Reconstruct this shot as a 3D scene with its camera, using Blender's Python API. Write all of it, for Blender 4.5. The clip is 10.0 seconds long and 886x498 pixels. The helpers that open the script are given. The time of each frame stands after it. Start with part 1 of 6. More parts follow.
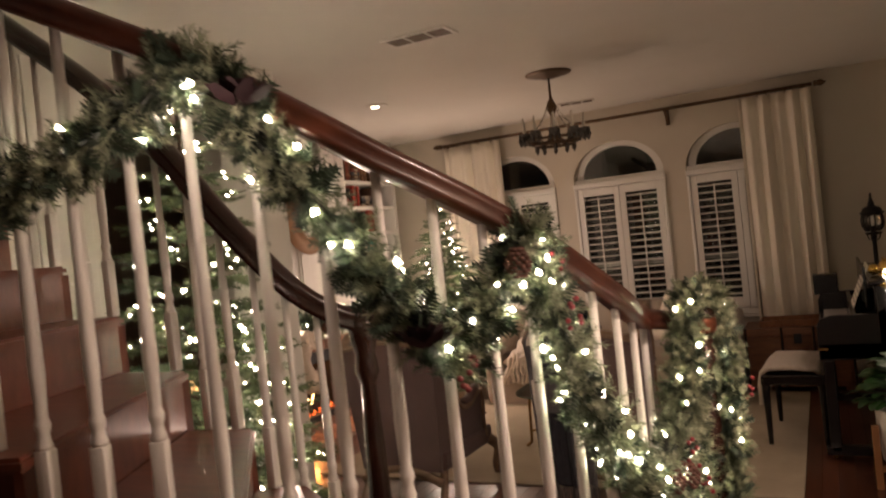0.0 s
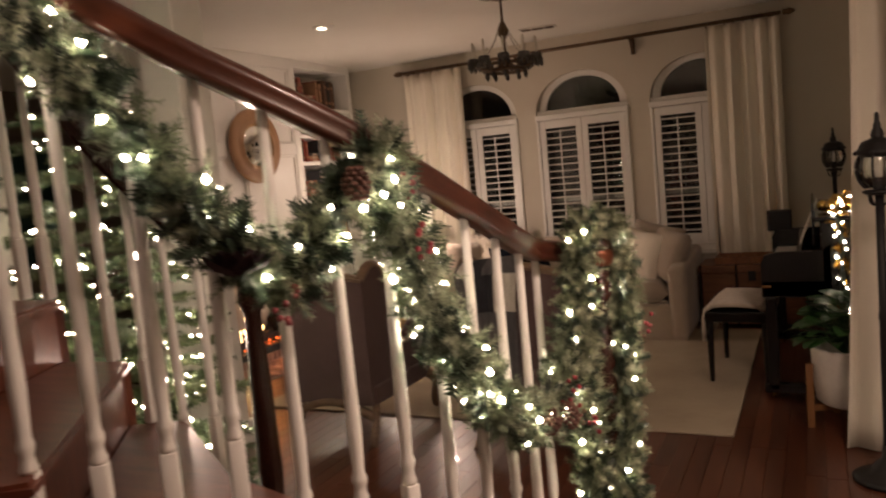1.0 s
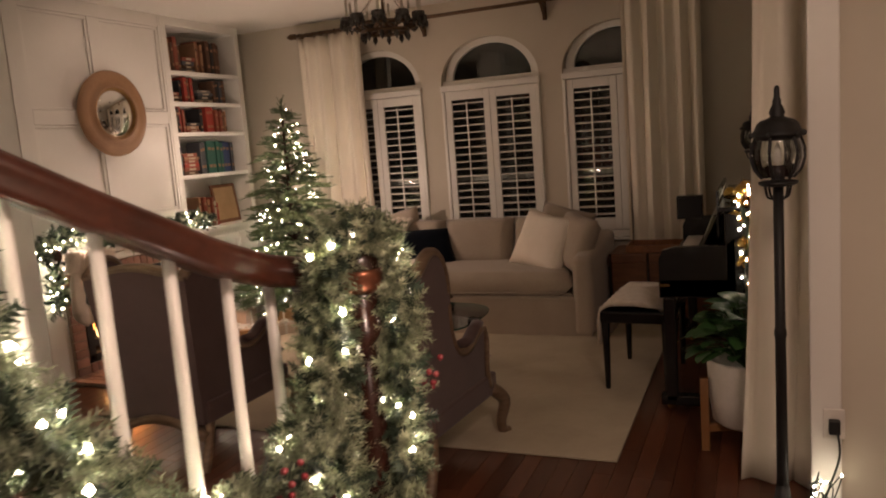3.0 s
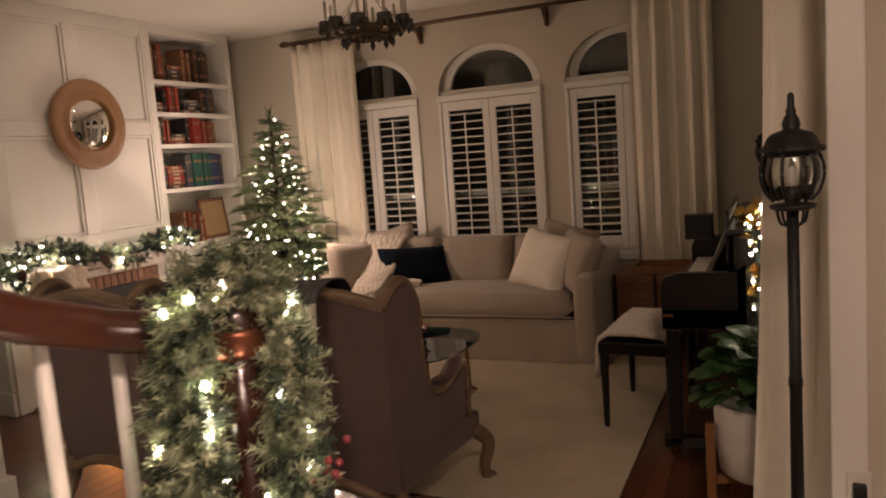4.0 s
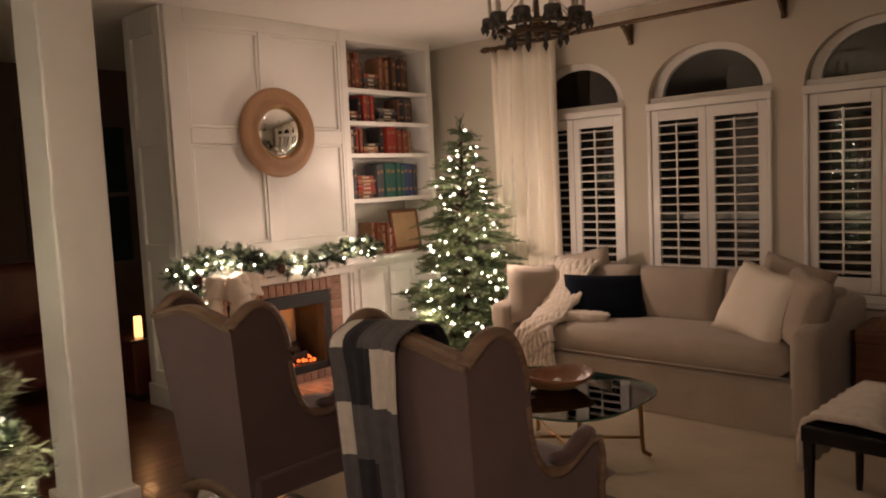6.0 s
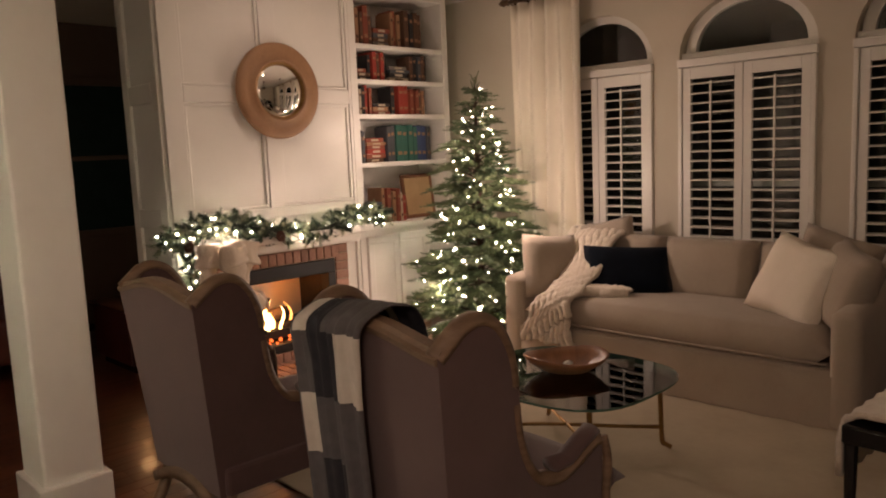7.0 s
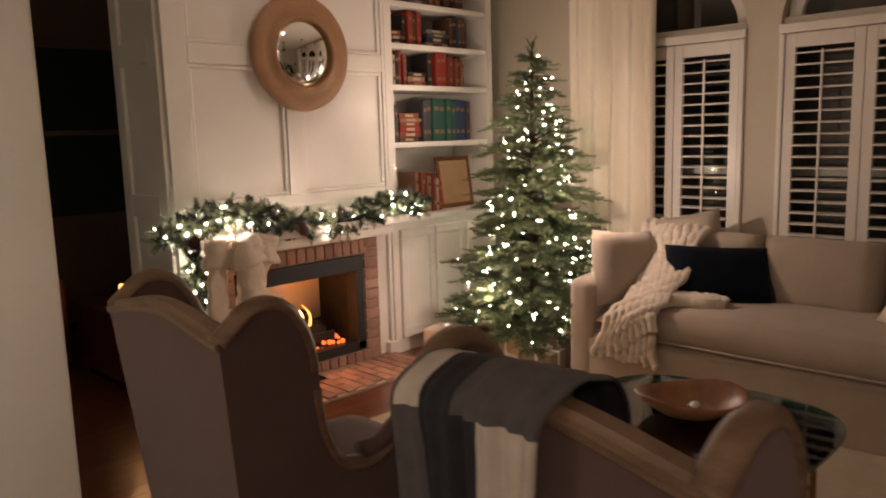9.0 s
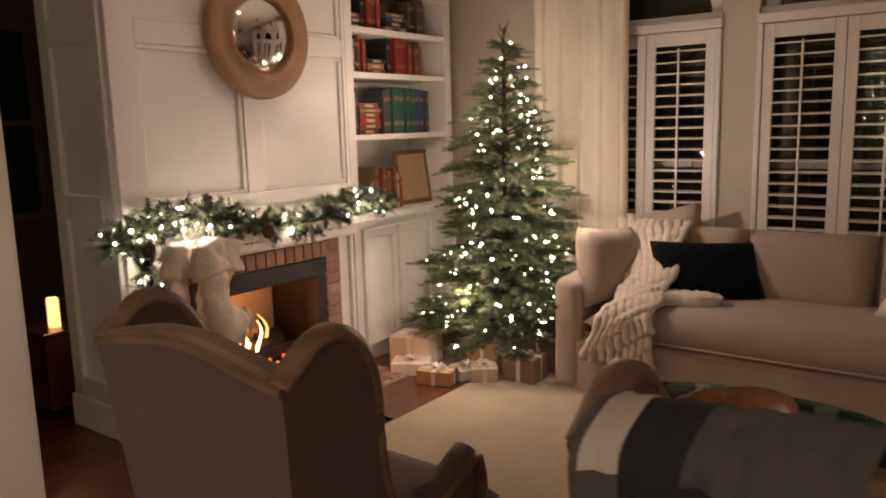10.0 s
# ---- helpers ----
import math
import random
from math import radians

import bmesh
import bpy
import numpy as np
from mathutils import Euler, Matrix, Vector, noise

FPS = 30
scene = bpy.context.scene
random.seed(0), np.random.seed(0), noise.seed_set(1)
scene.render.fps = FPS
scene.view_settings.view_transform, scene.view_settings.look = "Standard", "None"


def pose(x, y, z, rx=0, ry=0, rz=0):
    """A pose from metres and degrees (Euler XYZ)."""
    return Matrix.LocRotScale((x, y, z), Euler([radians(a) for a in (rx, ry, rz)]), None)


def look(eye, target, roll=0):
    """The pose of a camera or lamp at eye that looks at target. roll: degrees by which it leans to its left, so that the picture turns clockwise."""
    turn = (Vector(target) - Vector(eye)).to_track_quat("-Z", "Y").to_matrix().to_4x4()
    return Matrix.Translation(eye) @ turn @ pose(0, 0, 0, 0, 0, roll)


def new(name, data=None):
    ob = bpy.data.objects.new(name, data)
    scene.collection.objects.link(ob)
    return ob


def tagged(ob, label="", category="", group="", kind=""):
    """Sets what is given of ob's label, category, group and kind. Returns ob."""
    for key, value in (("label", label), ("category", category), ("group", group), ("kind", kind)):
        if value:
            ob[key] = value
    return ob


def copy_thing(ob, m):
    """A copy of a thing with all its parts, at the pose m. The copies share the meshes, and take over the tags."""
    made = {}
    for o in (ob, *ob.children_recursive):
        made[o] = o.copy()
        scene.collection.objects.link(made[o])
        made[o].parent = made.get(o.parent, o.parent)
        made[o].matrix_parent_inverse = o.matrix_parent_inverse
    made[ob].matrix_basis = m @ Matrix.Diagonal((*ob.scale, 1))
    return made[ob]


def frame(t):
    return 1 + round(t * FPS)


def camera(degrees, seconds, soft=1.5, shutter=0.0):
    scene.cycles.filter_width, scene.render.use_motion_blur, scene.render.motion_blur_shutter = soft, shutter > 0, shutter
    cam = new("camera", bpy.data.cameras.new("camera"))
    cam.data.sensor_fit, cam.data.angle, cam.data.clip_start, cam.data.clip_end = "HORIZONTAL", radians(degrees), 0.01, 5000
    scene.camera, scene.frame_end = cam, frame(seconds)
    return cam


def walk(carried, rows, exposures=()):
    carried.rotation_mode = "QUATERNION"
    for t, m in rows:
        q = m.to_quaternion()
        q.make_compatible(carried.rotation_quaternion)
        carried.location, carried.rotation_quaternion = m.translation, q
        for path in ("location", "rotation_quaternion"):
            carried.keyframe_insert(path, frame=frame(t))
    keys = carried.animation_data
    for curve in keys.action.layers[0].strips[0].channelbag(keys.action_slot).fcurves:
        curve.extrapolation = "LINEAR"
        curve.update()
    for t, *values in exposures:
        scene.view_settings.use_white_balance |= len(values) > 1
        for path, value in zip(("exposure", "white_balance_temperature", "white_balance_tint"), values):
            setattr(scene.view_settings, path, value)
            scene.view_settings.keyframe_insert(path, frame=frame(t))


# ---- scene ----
cam = camera(60.6, 10.0, soft=1.9, shutter=0.5)
PATH = [
    (0, (0.557, 0.159, 1.536), (-0.344, 1.944, 1.52), -6.1),
    (0.5, (0.684, 0.303, 1.513), (-0.248, 2.069, 1.396), -5.7),
    (1, (0.755, 0.441, 1.474), (-0.13, 2.225, 1.284), -5.3),
    (1.5, (0.777, 0.667, 1.446), (-0.019, 2.488, 1.226), -5.3),
    (2, (0.831, 0.858, 1.436), (0.053, 2.685, 1.196), -6.1),
    (2.5, (0.903, 1.059, 1.444), (0.096, 2.87, 1.177), -6.1),
    (3, (0.935, 1.233, 1.461), (0.163, 3.058, 1.189), -4.4),
    (4.5, (1.008, 1.827, 1.465), (0.099, 3.596, 1.252), -4.3),
    (5, (1.065, 1.994, 1.473), (-0.037, 3.649, 1.263), -3.3),
    (5.5, (1.066, 2.189, 1.471), (-0.186, 3.738, 1.286), -2.8),
    (6, (1.05, 2.384, 1.469), (-0.304, 3.845, 1.294), -2.7),
    (7.5, (0.757, 2.872, 1.428), (-0.655, 4.258, 1.139), -2.7),
    (8, (0.528, 2.939, 1.428), (-0.834, 4.371, 1.124), -2.6),
    (8.5, (0.297, 3.014, 1.423), (-1.073, 4.437, 1.109), -1.7),
    (9, (0.059, 3.078, 1.416), (-1.328, 4.488, 1.115), -1.6),
    (9.5, (-0.213, 3.062, 1.423), (-1.516, 4.551, 1.131), -2.5),
    (10, (-0.474, 3.052, 1.412), (-1.658, 4.632, 1.089), -1.5),
]
walk(cam, [(t, look(eye, target, roll)) for t, eye, target, roll in PATH], exposures=[(0.0, 0.69), (1.0, 0.55), (2.5, 0.40), (4.5, 0.62), (5.5, 0.64), (8.5, 0.58), (10.0, 0.52)])

# ---------------------------------------------------------------- night sky and lamps
WARM = (1.0, 0.70, 0.565)
TREE = (-1.84, 2.55)
world = bpy.data.worlds.new("night")
scene.world = world
world.use_nodes = True
world.node_tree.nodes["Background"].inputs[0].default_value = (0.010, 0.011, 0.012, 1)
world.node_tree.nodes["Background"].inputs[1].default_value = 0.25


def lamp(name, kind, where, watts, size=0.1, color=WARM, aim=None, spot=None):
    data = bpy.data.lights.new(name, kind)
    data.energy, data.color = watts, color
    if kind == "AREA":
        data.size = size
    else:
        data.shadow_soft_size = size
    if spot:
        data.spot_size, data.spot_blend = radians(spot), 0.9
    ob = new(name, data)
    ob.matrix_world = look(where, aim) if aim else Matrix.Translation(where)
    return ob


# unseen foyer light, its place chosen to brighten the near curtain and right side
lamp("foyer_lamp", "AREA", (1.45, 1.75, 2.62), 26, 0.4, aim=(1.45, 1.76, 0))
lamp("spot_lamp", "SPOT", (-2.53, 5.38, 2.655), 11, 0.04, aim=(-3.57, 5.7, 1.5), spot=110)
for spot_at, watts in (((-2.34, 6.56, 1.15), 10.5), ((-2.79, 6.31, 0.5), 5.0), ((-3.09, 6.51, 1.6), 3.5)):
    lamp("tree_glow", "POINT", spot_at, watts, 0.012)
for y in (5.02, 5.57, 6.12):
    lamp("mantel_glow", "POINT", (-3.33, y, 0.99), 1.3, 0.012)
for spot_at, watts in (((TREE[0] + 0.38, TREE[1] + 0.3, 1.5), 2.6), ((TREE[0] + 0.5, TREE[1] - 0.1, 0.9), 2.2)):
    lamp("foyer_tree_glow", "POINT", spot_at, watts, 0.012)
for spot_at, watts in (((0.16, 1.72, 1.25), 0.6), ((0.50, 2.30, 1.0), 2.2), ((-0.40, 1.10, 1.75), 1.1)):
    lamp("garland_glow", "POINT", spot_at, watts, 0.012)
lamp("candle_glow", "POINT", (-4.27, 4.84, 0.68), 0.7, 0.05, color=(1.0, 0.5, 0.2))
lamp("fire_glow", "POINT", (-3.665, 5.55, 0.38), 5.0, 0.05, color=(1.0, 0.30, 0.07))


# ---------------------------------------------------------------- materials
def material(name, base, rough=0.6, metal=0.0, dark=None, scale=8.0, stretch=(1, 1, 1), bump=0.0, bump_scale=60.0, fine=0.25, emit=None, strength=0.0, coat=0.0, rand=0.0, island=0.0, sheen=0.0):
    """Base colour broken by two scales of noise, with fine relief."""
    m = bpy.data.materials.new(name)
    m.use_nodes = True
    nodes, links = m.node_tree.nodes, m.node_tree.links
    p = nodes["Principled BSDF"]
    p.inputs["Roughness"].default_value, p.inputs["Metallic"].default_value = rough, metal
    p.inputs["Coat Weight"].default_value = coat
    p.inputs["Sheen Weight"].default_value = sheen
    co = nodes.new("ShaderNodeTexCoord")
    mp = nodes.new("ShaderNodeMapping")
    mp.inputs["Scale"].default_value = stretch
    links.new(co.outputs["Object"], mp.inputs[0])
    big, small = nodes.new("ShaderNodeTexNoise"), nodes.new("ShaderNodeTexNoise")
    big.inputs["Scale"].default_value, small.inputs["Scale"].default_value = scale, scale * 9
    big.inputs["Detail"].default_value, small.inputs["Detail"].default_value = 4, 3
    links.new(mp.outputs[0], big.inputs["Vector"])
    links.new(mp.outputs[0], small.inputs["Vector"])
    mix = nodes.new("ShaderNodeMix")
    mix.data_type = "FLOAT"
    mix.inputs[0].default_value = fine
    links.new(big.outputs[0], mix.inputs[2])
    links.new(small.outputs[0], mix.inputs[3])
    ramp = nodes.new("ShaderNodeValToRGB")
    dark = dark or tuple(c * 0.8 for c in base)
    ramp.color_ramp.elements[0].position, ramp.color_ramp.elements[1].position = 0.32, 0.68
    ramp.color_ramp.elements[0].color, ramp.color_ramp.elements[1].color = (*dark, 1), (*base, 1)
    links.new(mix.outputs[0], ramp.inputs[0])
    out = ramp.outputs[0]
    if rand or island:
        hsv = nodes.new("ShaderNodeHueSaturation")
        src = nodes.new("ShaderNodeObjectInfo").outputs["Random"] if rand else nodes.new("ShaderNodeNewGeometry").outputs["Random Per Island"]
        rng = nodes.new("ShaderNodeMapRange")
        rng.inputs["To Min"].default_value, rng.inputs["To Max"].default_value = 1 - (rand or island), 1 + (rand or island)
        links.new(src, rng.inputs["Value"])
        links.new(rng.outputs[0], hsv.inputs["Value"])
        links.new(out, hsv.inputs["Color"])
        out = hsv.outputs[0]
    links.new(out, p.inputs["Base Color"])
    if bump:
        bp = nodes.new("ShaderNodeBump")
        bn = nodes.new("ShaderNodeTexNoise")
        bn.inputs["Scale"].default_value, bn.inputs["Detail"].default_value = bump_scale, 3
        links.new(mp.outputs[0], bn.inputs["Vector"])
        bp.inputs["Strength"].default_value, bp.inputs["Distance"].default_value = bump, 0.01
        links.new(bn.outputs[0], bp.inputs["Height"])
        links.new(bp.outputs[0], p.inputs["Normal"])
    if emit:
        p.inputs["Emission Color"].default_value, p.inputs["Emission Strength"].default_value = (*emit, 1), strength
    return m


WHITE = material("white_paint", (0.78, 0.76, 0.71), 0.38, dark=(0.74, 0.72, 0.67), scale=3, bump=0.03, bump_scale=180)
WALL = material("greige_wall_paint", (0.58, 0.53, 0.44), 0.75, dark=(0.55, 0.50, 0.41), scale=2, bump=0.08, bump_scale=220)
CEIL = material("ceiling_paint", (0.76, 0.73, 0.67), 0.9, dark=(0.72, 0.69, 0.63), scale=2, bump=0.1, bump_scale=160)
FLOOR = material("cherry_floor_plank", (0.13, 0.045, 0.022), 0.28, dark=(0.06, 0.02, 0.011), scale=2.2, stretch=(7, 0.7, 1), bump=0.05, bump_scale=30, rand=0.28, coat=0.15)
GAPS = material("floor_joint", (0.015, 0.008, 0.005), 0.9)
STAIRWOOD = material("stair_tread_wood", (0.17, 0.048, 0.024), 0.42, dark=(0.10, 0.027, 0.014), scale=4, stretch=(1, 7, 3), bump=0.04, bump_scale=30, coat=0.1)
RAILWOOD = material("handrail_mahogany", (0.085, 0.024, 0.012), 0.3, dark=(0.035, 0.010, 0.006), scale=7, stretch=(1, 1, 1), bump=0.03, coat=0.25)
DARKWOOD = material("dark_newel_wood", (0.036, 0.013, 0.008), 0.25, dark=(0.016, 0.006, 0.004), scale=7, coat=0.2)
OAK = material("washed_oak_trim", (0.21, 0.14, 0.088), 0.5, dark=(0.11, 0.07, 0.042), scale=9, stretch=(1, 1, 5), bump=0.06, bump_scale=80)
LINEN = material("beige_linen", (0.41, 0.35, 0.285), 0.95, dark=(0.36, 0.305, 0.245), scale=5, bump=0.18, bump_scale=400, sheen=0.2)
TAUPE = material("taupe_brown_upholstery", (0.108, 0.068, 0.064), 0.95, dark=(0.083, 0.052, 0.049), scale=4, bump=0.15, bump_scale=420, sheen=0.25)
CURTAIN = material("cream_curtain_linen", (0.82, 0.76, 0.65), 0.95, dark=(0.76, 0.70, 0.59), scale=4, stretch=(1, 1, 0.3), bump=0.12, bump_scale=350)
NAVY = material("navy_velvet", (0.006, 0.009, 0.016), 0.95, dark=(0.004, 0.006, 0.010), scale=9, bump=0.15, bump_scale=300, sheen=0.05)
CREAM = material("cream_cotton", (0.84, 0.77, 0.67), 0.95, dark=(0.78, 0.71, 0.6), scale=8, bump=0.25, bump_scale=200)
FUR = material("cream_plush", (0.78, 0.70, 0.59), 1.0, dark=(0.60, 0.52, 0.42), scale=30, bump=0.9, bump_scale=140, sheen=0.4)
RUG = material("ivory_wool_rug", (0.47, 0.41, 0.31), 1.0, dark=(0.40, 0.345, 0.255), scale=3.5, bump=0.4, bump_scale=160)
BLACK = material("black_lacquer", (0.010, 0.009, 0.009), 0.22, dark=(0.006, 0.006, 0.006), scale=5)
IRON = material("black_iron", (0.008, 0.007, 0.007), 0.55, dark=(0.004, 0.004, 0.004), scale=12, metal=0.1, bump=0.05, bump_scale=120)
BRONZE = material("bronze_rod", (0.16, 0.10, 0.055), 0.45, dark=(0.08, 0.05, 0.028), scale=12, metal=0.6)
BRASS = material("antique_brass", (0.36, 0.22, 0.08), 0.35, dark=(0.22, 0.125, 0.045), scale=14, metal=0.9)
COPPER = material("copper_ribbon", (0.24, 0.09, 0.05), 0.3, dark=(0.12, 0.045, 0.025), scale=14, metal=0.8)
MIRRORWOOD = material("natural_wood_mirror_rim", (0.36, 0.205, 0.105), 0.55, dark=(0.26, 0.14, 0.07), scale=6, stretch=(1, 1, 4), bump=0.06, bump_scale=60)
FRAMEBLACK = material("matt_black_metal", (0.006, 0.006, 0.006), 0.6, dark=(0.004, 0.004, 0.004), scale=12, bump=0.05, bump_scale=120)
SOOT = material("sooty_firebrick", (0.035, 0.028, 0.024), 0.95, dark=(0.015, 0.012, 0.010), scale=9, bump=0.4, bump_scale=40)
FIREBACK = material("warm_firebrick", (0.20, 0.10, 0.055), 0.9, dark=(0.07, 0.038, 0.022), scale=9, bump=0.3, bump_scale=40)
BRICK = material("old_red_brick", (0.36, 0.215, 0.16), 0.9, dark=(0.24, 0.13, 0.095), scale=14, bump=0.5, bump_scale=60, rand=0.28)
MORTAR = material("pale_mortar", (0.37, 0.30, 0.23), 0.95, scale=30, bump=0.4, bump_scale=120)
BARK = material("charred_log", (0.03, 0.022, 0.016), 0.95, dark=(0.012, 0.009, 0.007), scale=16, bump=0.8, bump_scale=40)
TRUNK = material("tree_bark", (0.07, 0.045, 0.028), 0.9, scale=20, bump=0.5)
FIR = material("fir_needles", (0.13, 0.165, 0.075), 0.6, dark=(0.05, 0.08, 0.04), scale=7, island=0.35)
CEDAR = material("cedar_greenery", (0.36, 0.395, 0.27), 0.6, dark=(0.085, 0.12, 0.07), scale=7, island=0.4)
FROST = material("frosted_fir_greenery", (0.43, 0.45, 0.31), 0.6, dark=(0.10, 0.145, 0.075), scale=7, island=0.4)
DEEPGREEN = material("dark_leaf_greenery", (0.045, 0.070, 0.042), 0.55, dark=(0.020, 0.034, 0.021), scale=9, island=0.4)
PLANTLEAF = material("plant_leaf", (0.030, 0.090, 0.022), 0.4, dark=(0.014, 0.045, 0.012), scale=9, island=0.3)
CONE = material("pine_cone_brown", (0.12, 0.05, 0.03), 0.7, dark=(0.05, 0.02, 0.013), scale=25)
BERRY = material("red_berry", (0.22, 0.03, 0.035), 0.35, dark=(0.12, 0.012, 0.016), scale=20)
BULB = material("warm_bulb", (0.9, 0.8, 0.6), 0.4, emit=(1.0, 0.85, 0.62), strength=70)
WIRE = material("green_wire", (0.012, 0.020, 0.012), 0.6)
CANDLE = material("wax_candle", (0.75, 0.55, 0.35), 0.5, emit=(1.0, 0.45, 0.16), strength=1.6)
TOTEPAPER = material("kraft_paper", (0.46, 0.31, 0.17), 0.8, dark=(0.38, 0.25, 0.13), scale=9)
PINKPAPER = material("cream_gift_paper", (0.66, 0.56, 0.45), 0.7, dark=(0.58, 0.48, 0.37), scale=9)
GREYPAPER = material("grey_brown_gift_paper", (0.26, 0.20, 0.15), 0.7, scale=9)
RIBBON = material("white_ribbon", (0.8, 0.76, 0.68), 0.5)
BOWLWOOD = material("dough_bowl_wood", (0.28, 0.115, 0.042), 0.4, dark=(0.15, 0.055, 0.02), scale=8, stretch=(3, 1, 1), coat=0.2)
SMOKY = material("smoky_crystal", (0.12, 0.11, 0.10), 0.08, dark=(0.04, 0.036, 0.032), scale=20)
CHESTWOOD = material("old_pine_chest", (0.21, 0.085, 0.034), 0.5, dark=(0.11, 0.04, 0.017), scale=6, stretch=(1, 5, 5), bump=0.05)
POTWHITE = material("white_ceramic", (0.78, 0.74, 0.67), 0.35, scale=6)
STANDWOOD = material("acacia_stand", (0.25, 0.115, 0.04), 0.45, scale=9, stretch=(2, 2, 0.5))
GLASSY = material("crystal", (0.9, 0.88, 0.84), 0.03)
GLASSY.node_tree.nodes["Principled BSDF"].inputs["Transmission Weight"].default_value = 1.0
OUTDOOR = material("night_garden", (0.030, 0.036, 0.026), 0.9, dark=(0.008, 0.010, 0.008), scale=1.2)
# the unlit hall's shade is put into this dark wall colour
HALLWALL = material("shade_darkened_hall_paint", (0.12, 0.085, 0.06), 0.8, scale=2)
OXBLOOD = material("oxblood_leather", (0.10, 0.022, 0.014), 0.4, dark=(0.05, 0.011, 0.008), scale=7, bump=0.1)
GOLDLEAF = material("gold_foil", (0.75, 0.50, 0.14), 0.25, dark=(0.5, 0.3, 0.07), scale=14, metal=0.9)
PAPER = material("sheet_paper", (0.72, 0.68, 0.58), 0.8, scale=20)
INK = material("grey_ink", (0.08, 0.075, 0.07), 0.8)


for cloth, gloss in ((NAVY, 0.05), (LINEN, 0.2), (TAUPE, 0.2), (RUG, 0.2), (CURTAIN, 0.2)):
    cloth.node_tree.nodes["Principled BSDF"].inputs["Specular IOR Level"].default_value = gloss


def pane_material(name, tint, ior=1.52):
    m = bpy.data.materials.new(name)
    m.use_nodes = True
    nodes, links = m.node_tree.nodes, m.node_tree.links
    nodes.remove(nodes["Principled BSDF"])
    clear, gloss, fres, mix = (nodes.new("ShaderNode" + n) for n in ("BsdfTransparent", "BsdfGlossy", "Fresnel", "MixShader"))
    clear.inputs[0].default_value = (*tint, 1)
    gloss.inputs["Roughness"].default_value = 0.015
    fres.inputs["IOR"].default_value = ior
    links.new(fres.outputs[0], mix.inputs[0])
    links.new(clear.outputs[0], mix.inputs[1])
    links.new(gloss.outputs[0], mix.inputs[2])
    links.new(mix.outputs[0], nodes["Material Output"].inputs[0])
    return m


PANE = pane_material("window_glass", (0.85, 0.88, 0.86), 2.0)
TABLEGLASS = pane_material("table_glass", (0.78, 0.86, 0.82))
GLASSEDGE = material("green_glass_edge", (0.06, 0.12, 0.09), 0.1)
SILVER = material("convex_mirror_glass", (0.88, 0.88, 0.86), 0.03, metal=1.0, dark=(0.86, 0.86, 0.84))


# ---------------------------------------------------------------- mesh tools
def part(name, bm, mat, parent=None, label="", smooth=False):
    mesh = bpy.data.meshes.new(name)
    bmesh.ops.recalc_face_normals(bm, faces=bm.faces)
    bm.to_mesh(mesh)
    bm.free()
    mesh.materials.append(mat)
    if smooth:
        mesh.shade_smooth()
    ob = new(name, mesh)
    ob.parent = parent
    return tagged(ob, label=label)


def structure(name, bm, mat, label="", category="", smooth=False):
    return tagged(part(name, bm, mat, None, label, smooth), category=category, kind="structure")


def thing(name, m, label, category, group=""):
    ob = new(name)
    ob.matrix_world = m
    ob.empty_display_size = 0.1
    return tagged(ob, label, category, group)


def box(x0, x1, y0, y1, z0, z1, bevel=0.0, bm=None, segs=2):
    out = bm or bmesh.new()
    m = Matrix.LocRotScale(((x0 + x1) / 2, (y0 + y1) / 2, (z0 + z1) / 2), None, (abs(x1 - x0), abs(y1 - y0), abs(z1 - z0)))
    made = bmesh.ops.create_cube(out, size=1, matrix=m)
    if bevel:
        edges = {e for v in made["verts"] for e in v.link_edges}
        bmesh.ops.bevel(out, geom=list(edges), offset=bevel, segments=segs, affect="EDGES", profile=0.5)
    return out


def lathe(profile, segs=24, bm=None, at=(0, 0, 0)):
    """A turned solid round z from (radius, height) pairs."""
    out = bm or bmesh.new()
    rings = []
    for r, z in profile:
        rings.append([out.verts.new((at[0] + max(r, 1e-4) * math.cos(a), at[1] + max(r, 1e-4) * math.sin(a), at[2] + z)) for a in (2 * math.pi * k / segs for k in range(segs))])
    for a, b in zip(rings, rings[1:]):
        for k in range(segs):
            out.faces.new((a[k], a[(k + 1) % segs], b[(k + 1) % segs], b[k]))
    out.faces.new(list(reversed(rings[0])))
    out.faces.new(rings[-1])
    return out


def sweep(points, section, bm=None, up=(0, 0, 1), scales=None, closed=False):
    """A section of (side, up) pairs carried along points."""
    out = bm or bmesh.new()
    pts, rings = [Vector(p) for p in points], []
    for k, p in enumerate(pts):
        a, b = (pts[k - 1], pts[(k + 1) % len(pts)]) if closed else (pts[max(k - 1, 0)], pts[min(k + 1, len(pts) - 1)])
        way = (b - a).normalized()
        side = way.cross(Vector(up))
        side = side.normalized() if side.length > 1e-4 else Vector((1, 0, 0))
        top = side.cross(way)
        s = scales[k] if scales else 1.0
        rings.append([out.verts.new(p + side * (u * s) + top * (v * s)) for u, v in section])
    n = len(section)
    pairs = list(zip(rings, rings[1:])) + ([(rings[-1], rings[0])] if closed else [])
    for a, b in pairs:
        for k in range(n):
            out.faces.new((a[k], a[(k + 1) % n], b[(k + 1) % n], b[k]))
    if not closed:
        out.faces.new(list(reversed(rings[0])))
        out.faces.new(rings[-1])
    return out


def ring(r, n=8, flat=1.0):
    return [(r * math.cos(2 * math.pi * k / n), r * flat * math.sin(2 * math.pi * k / n)) for k in range(n)]


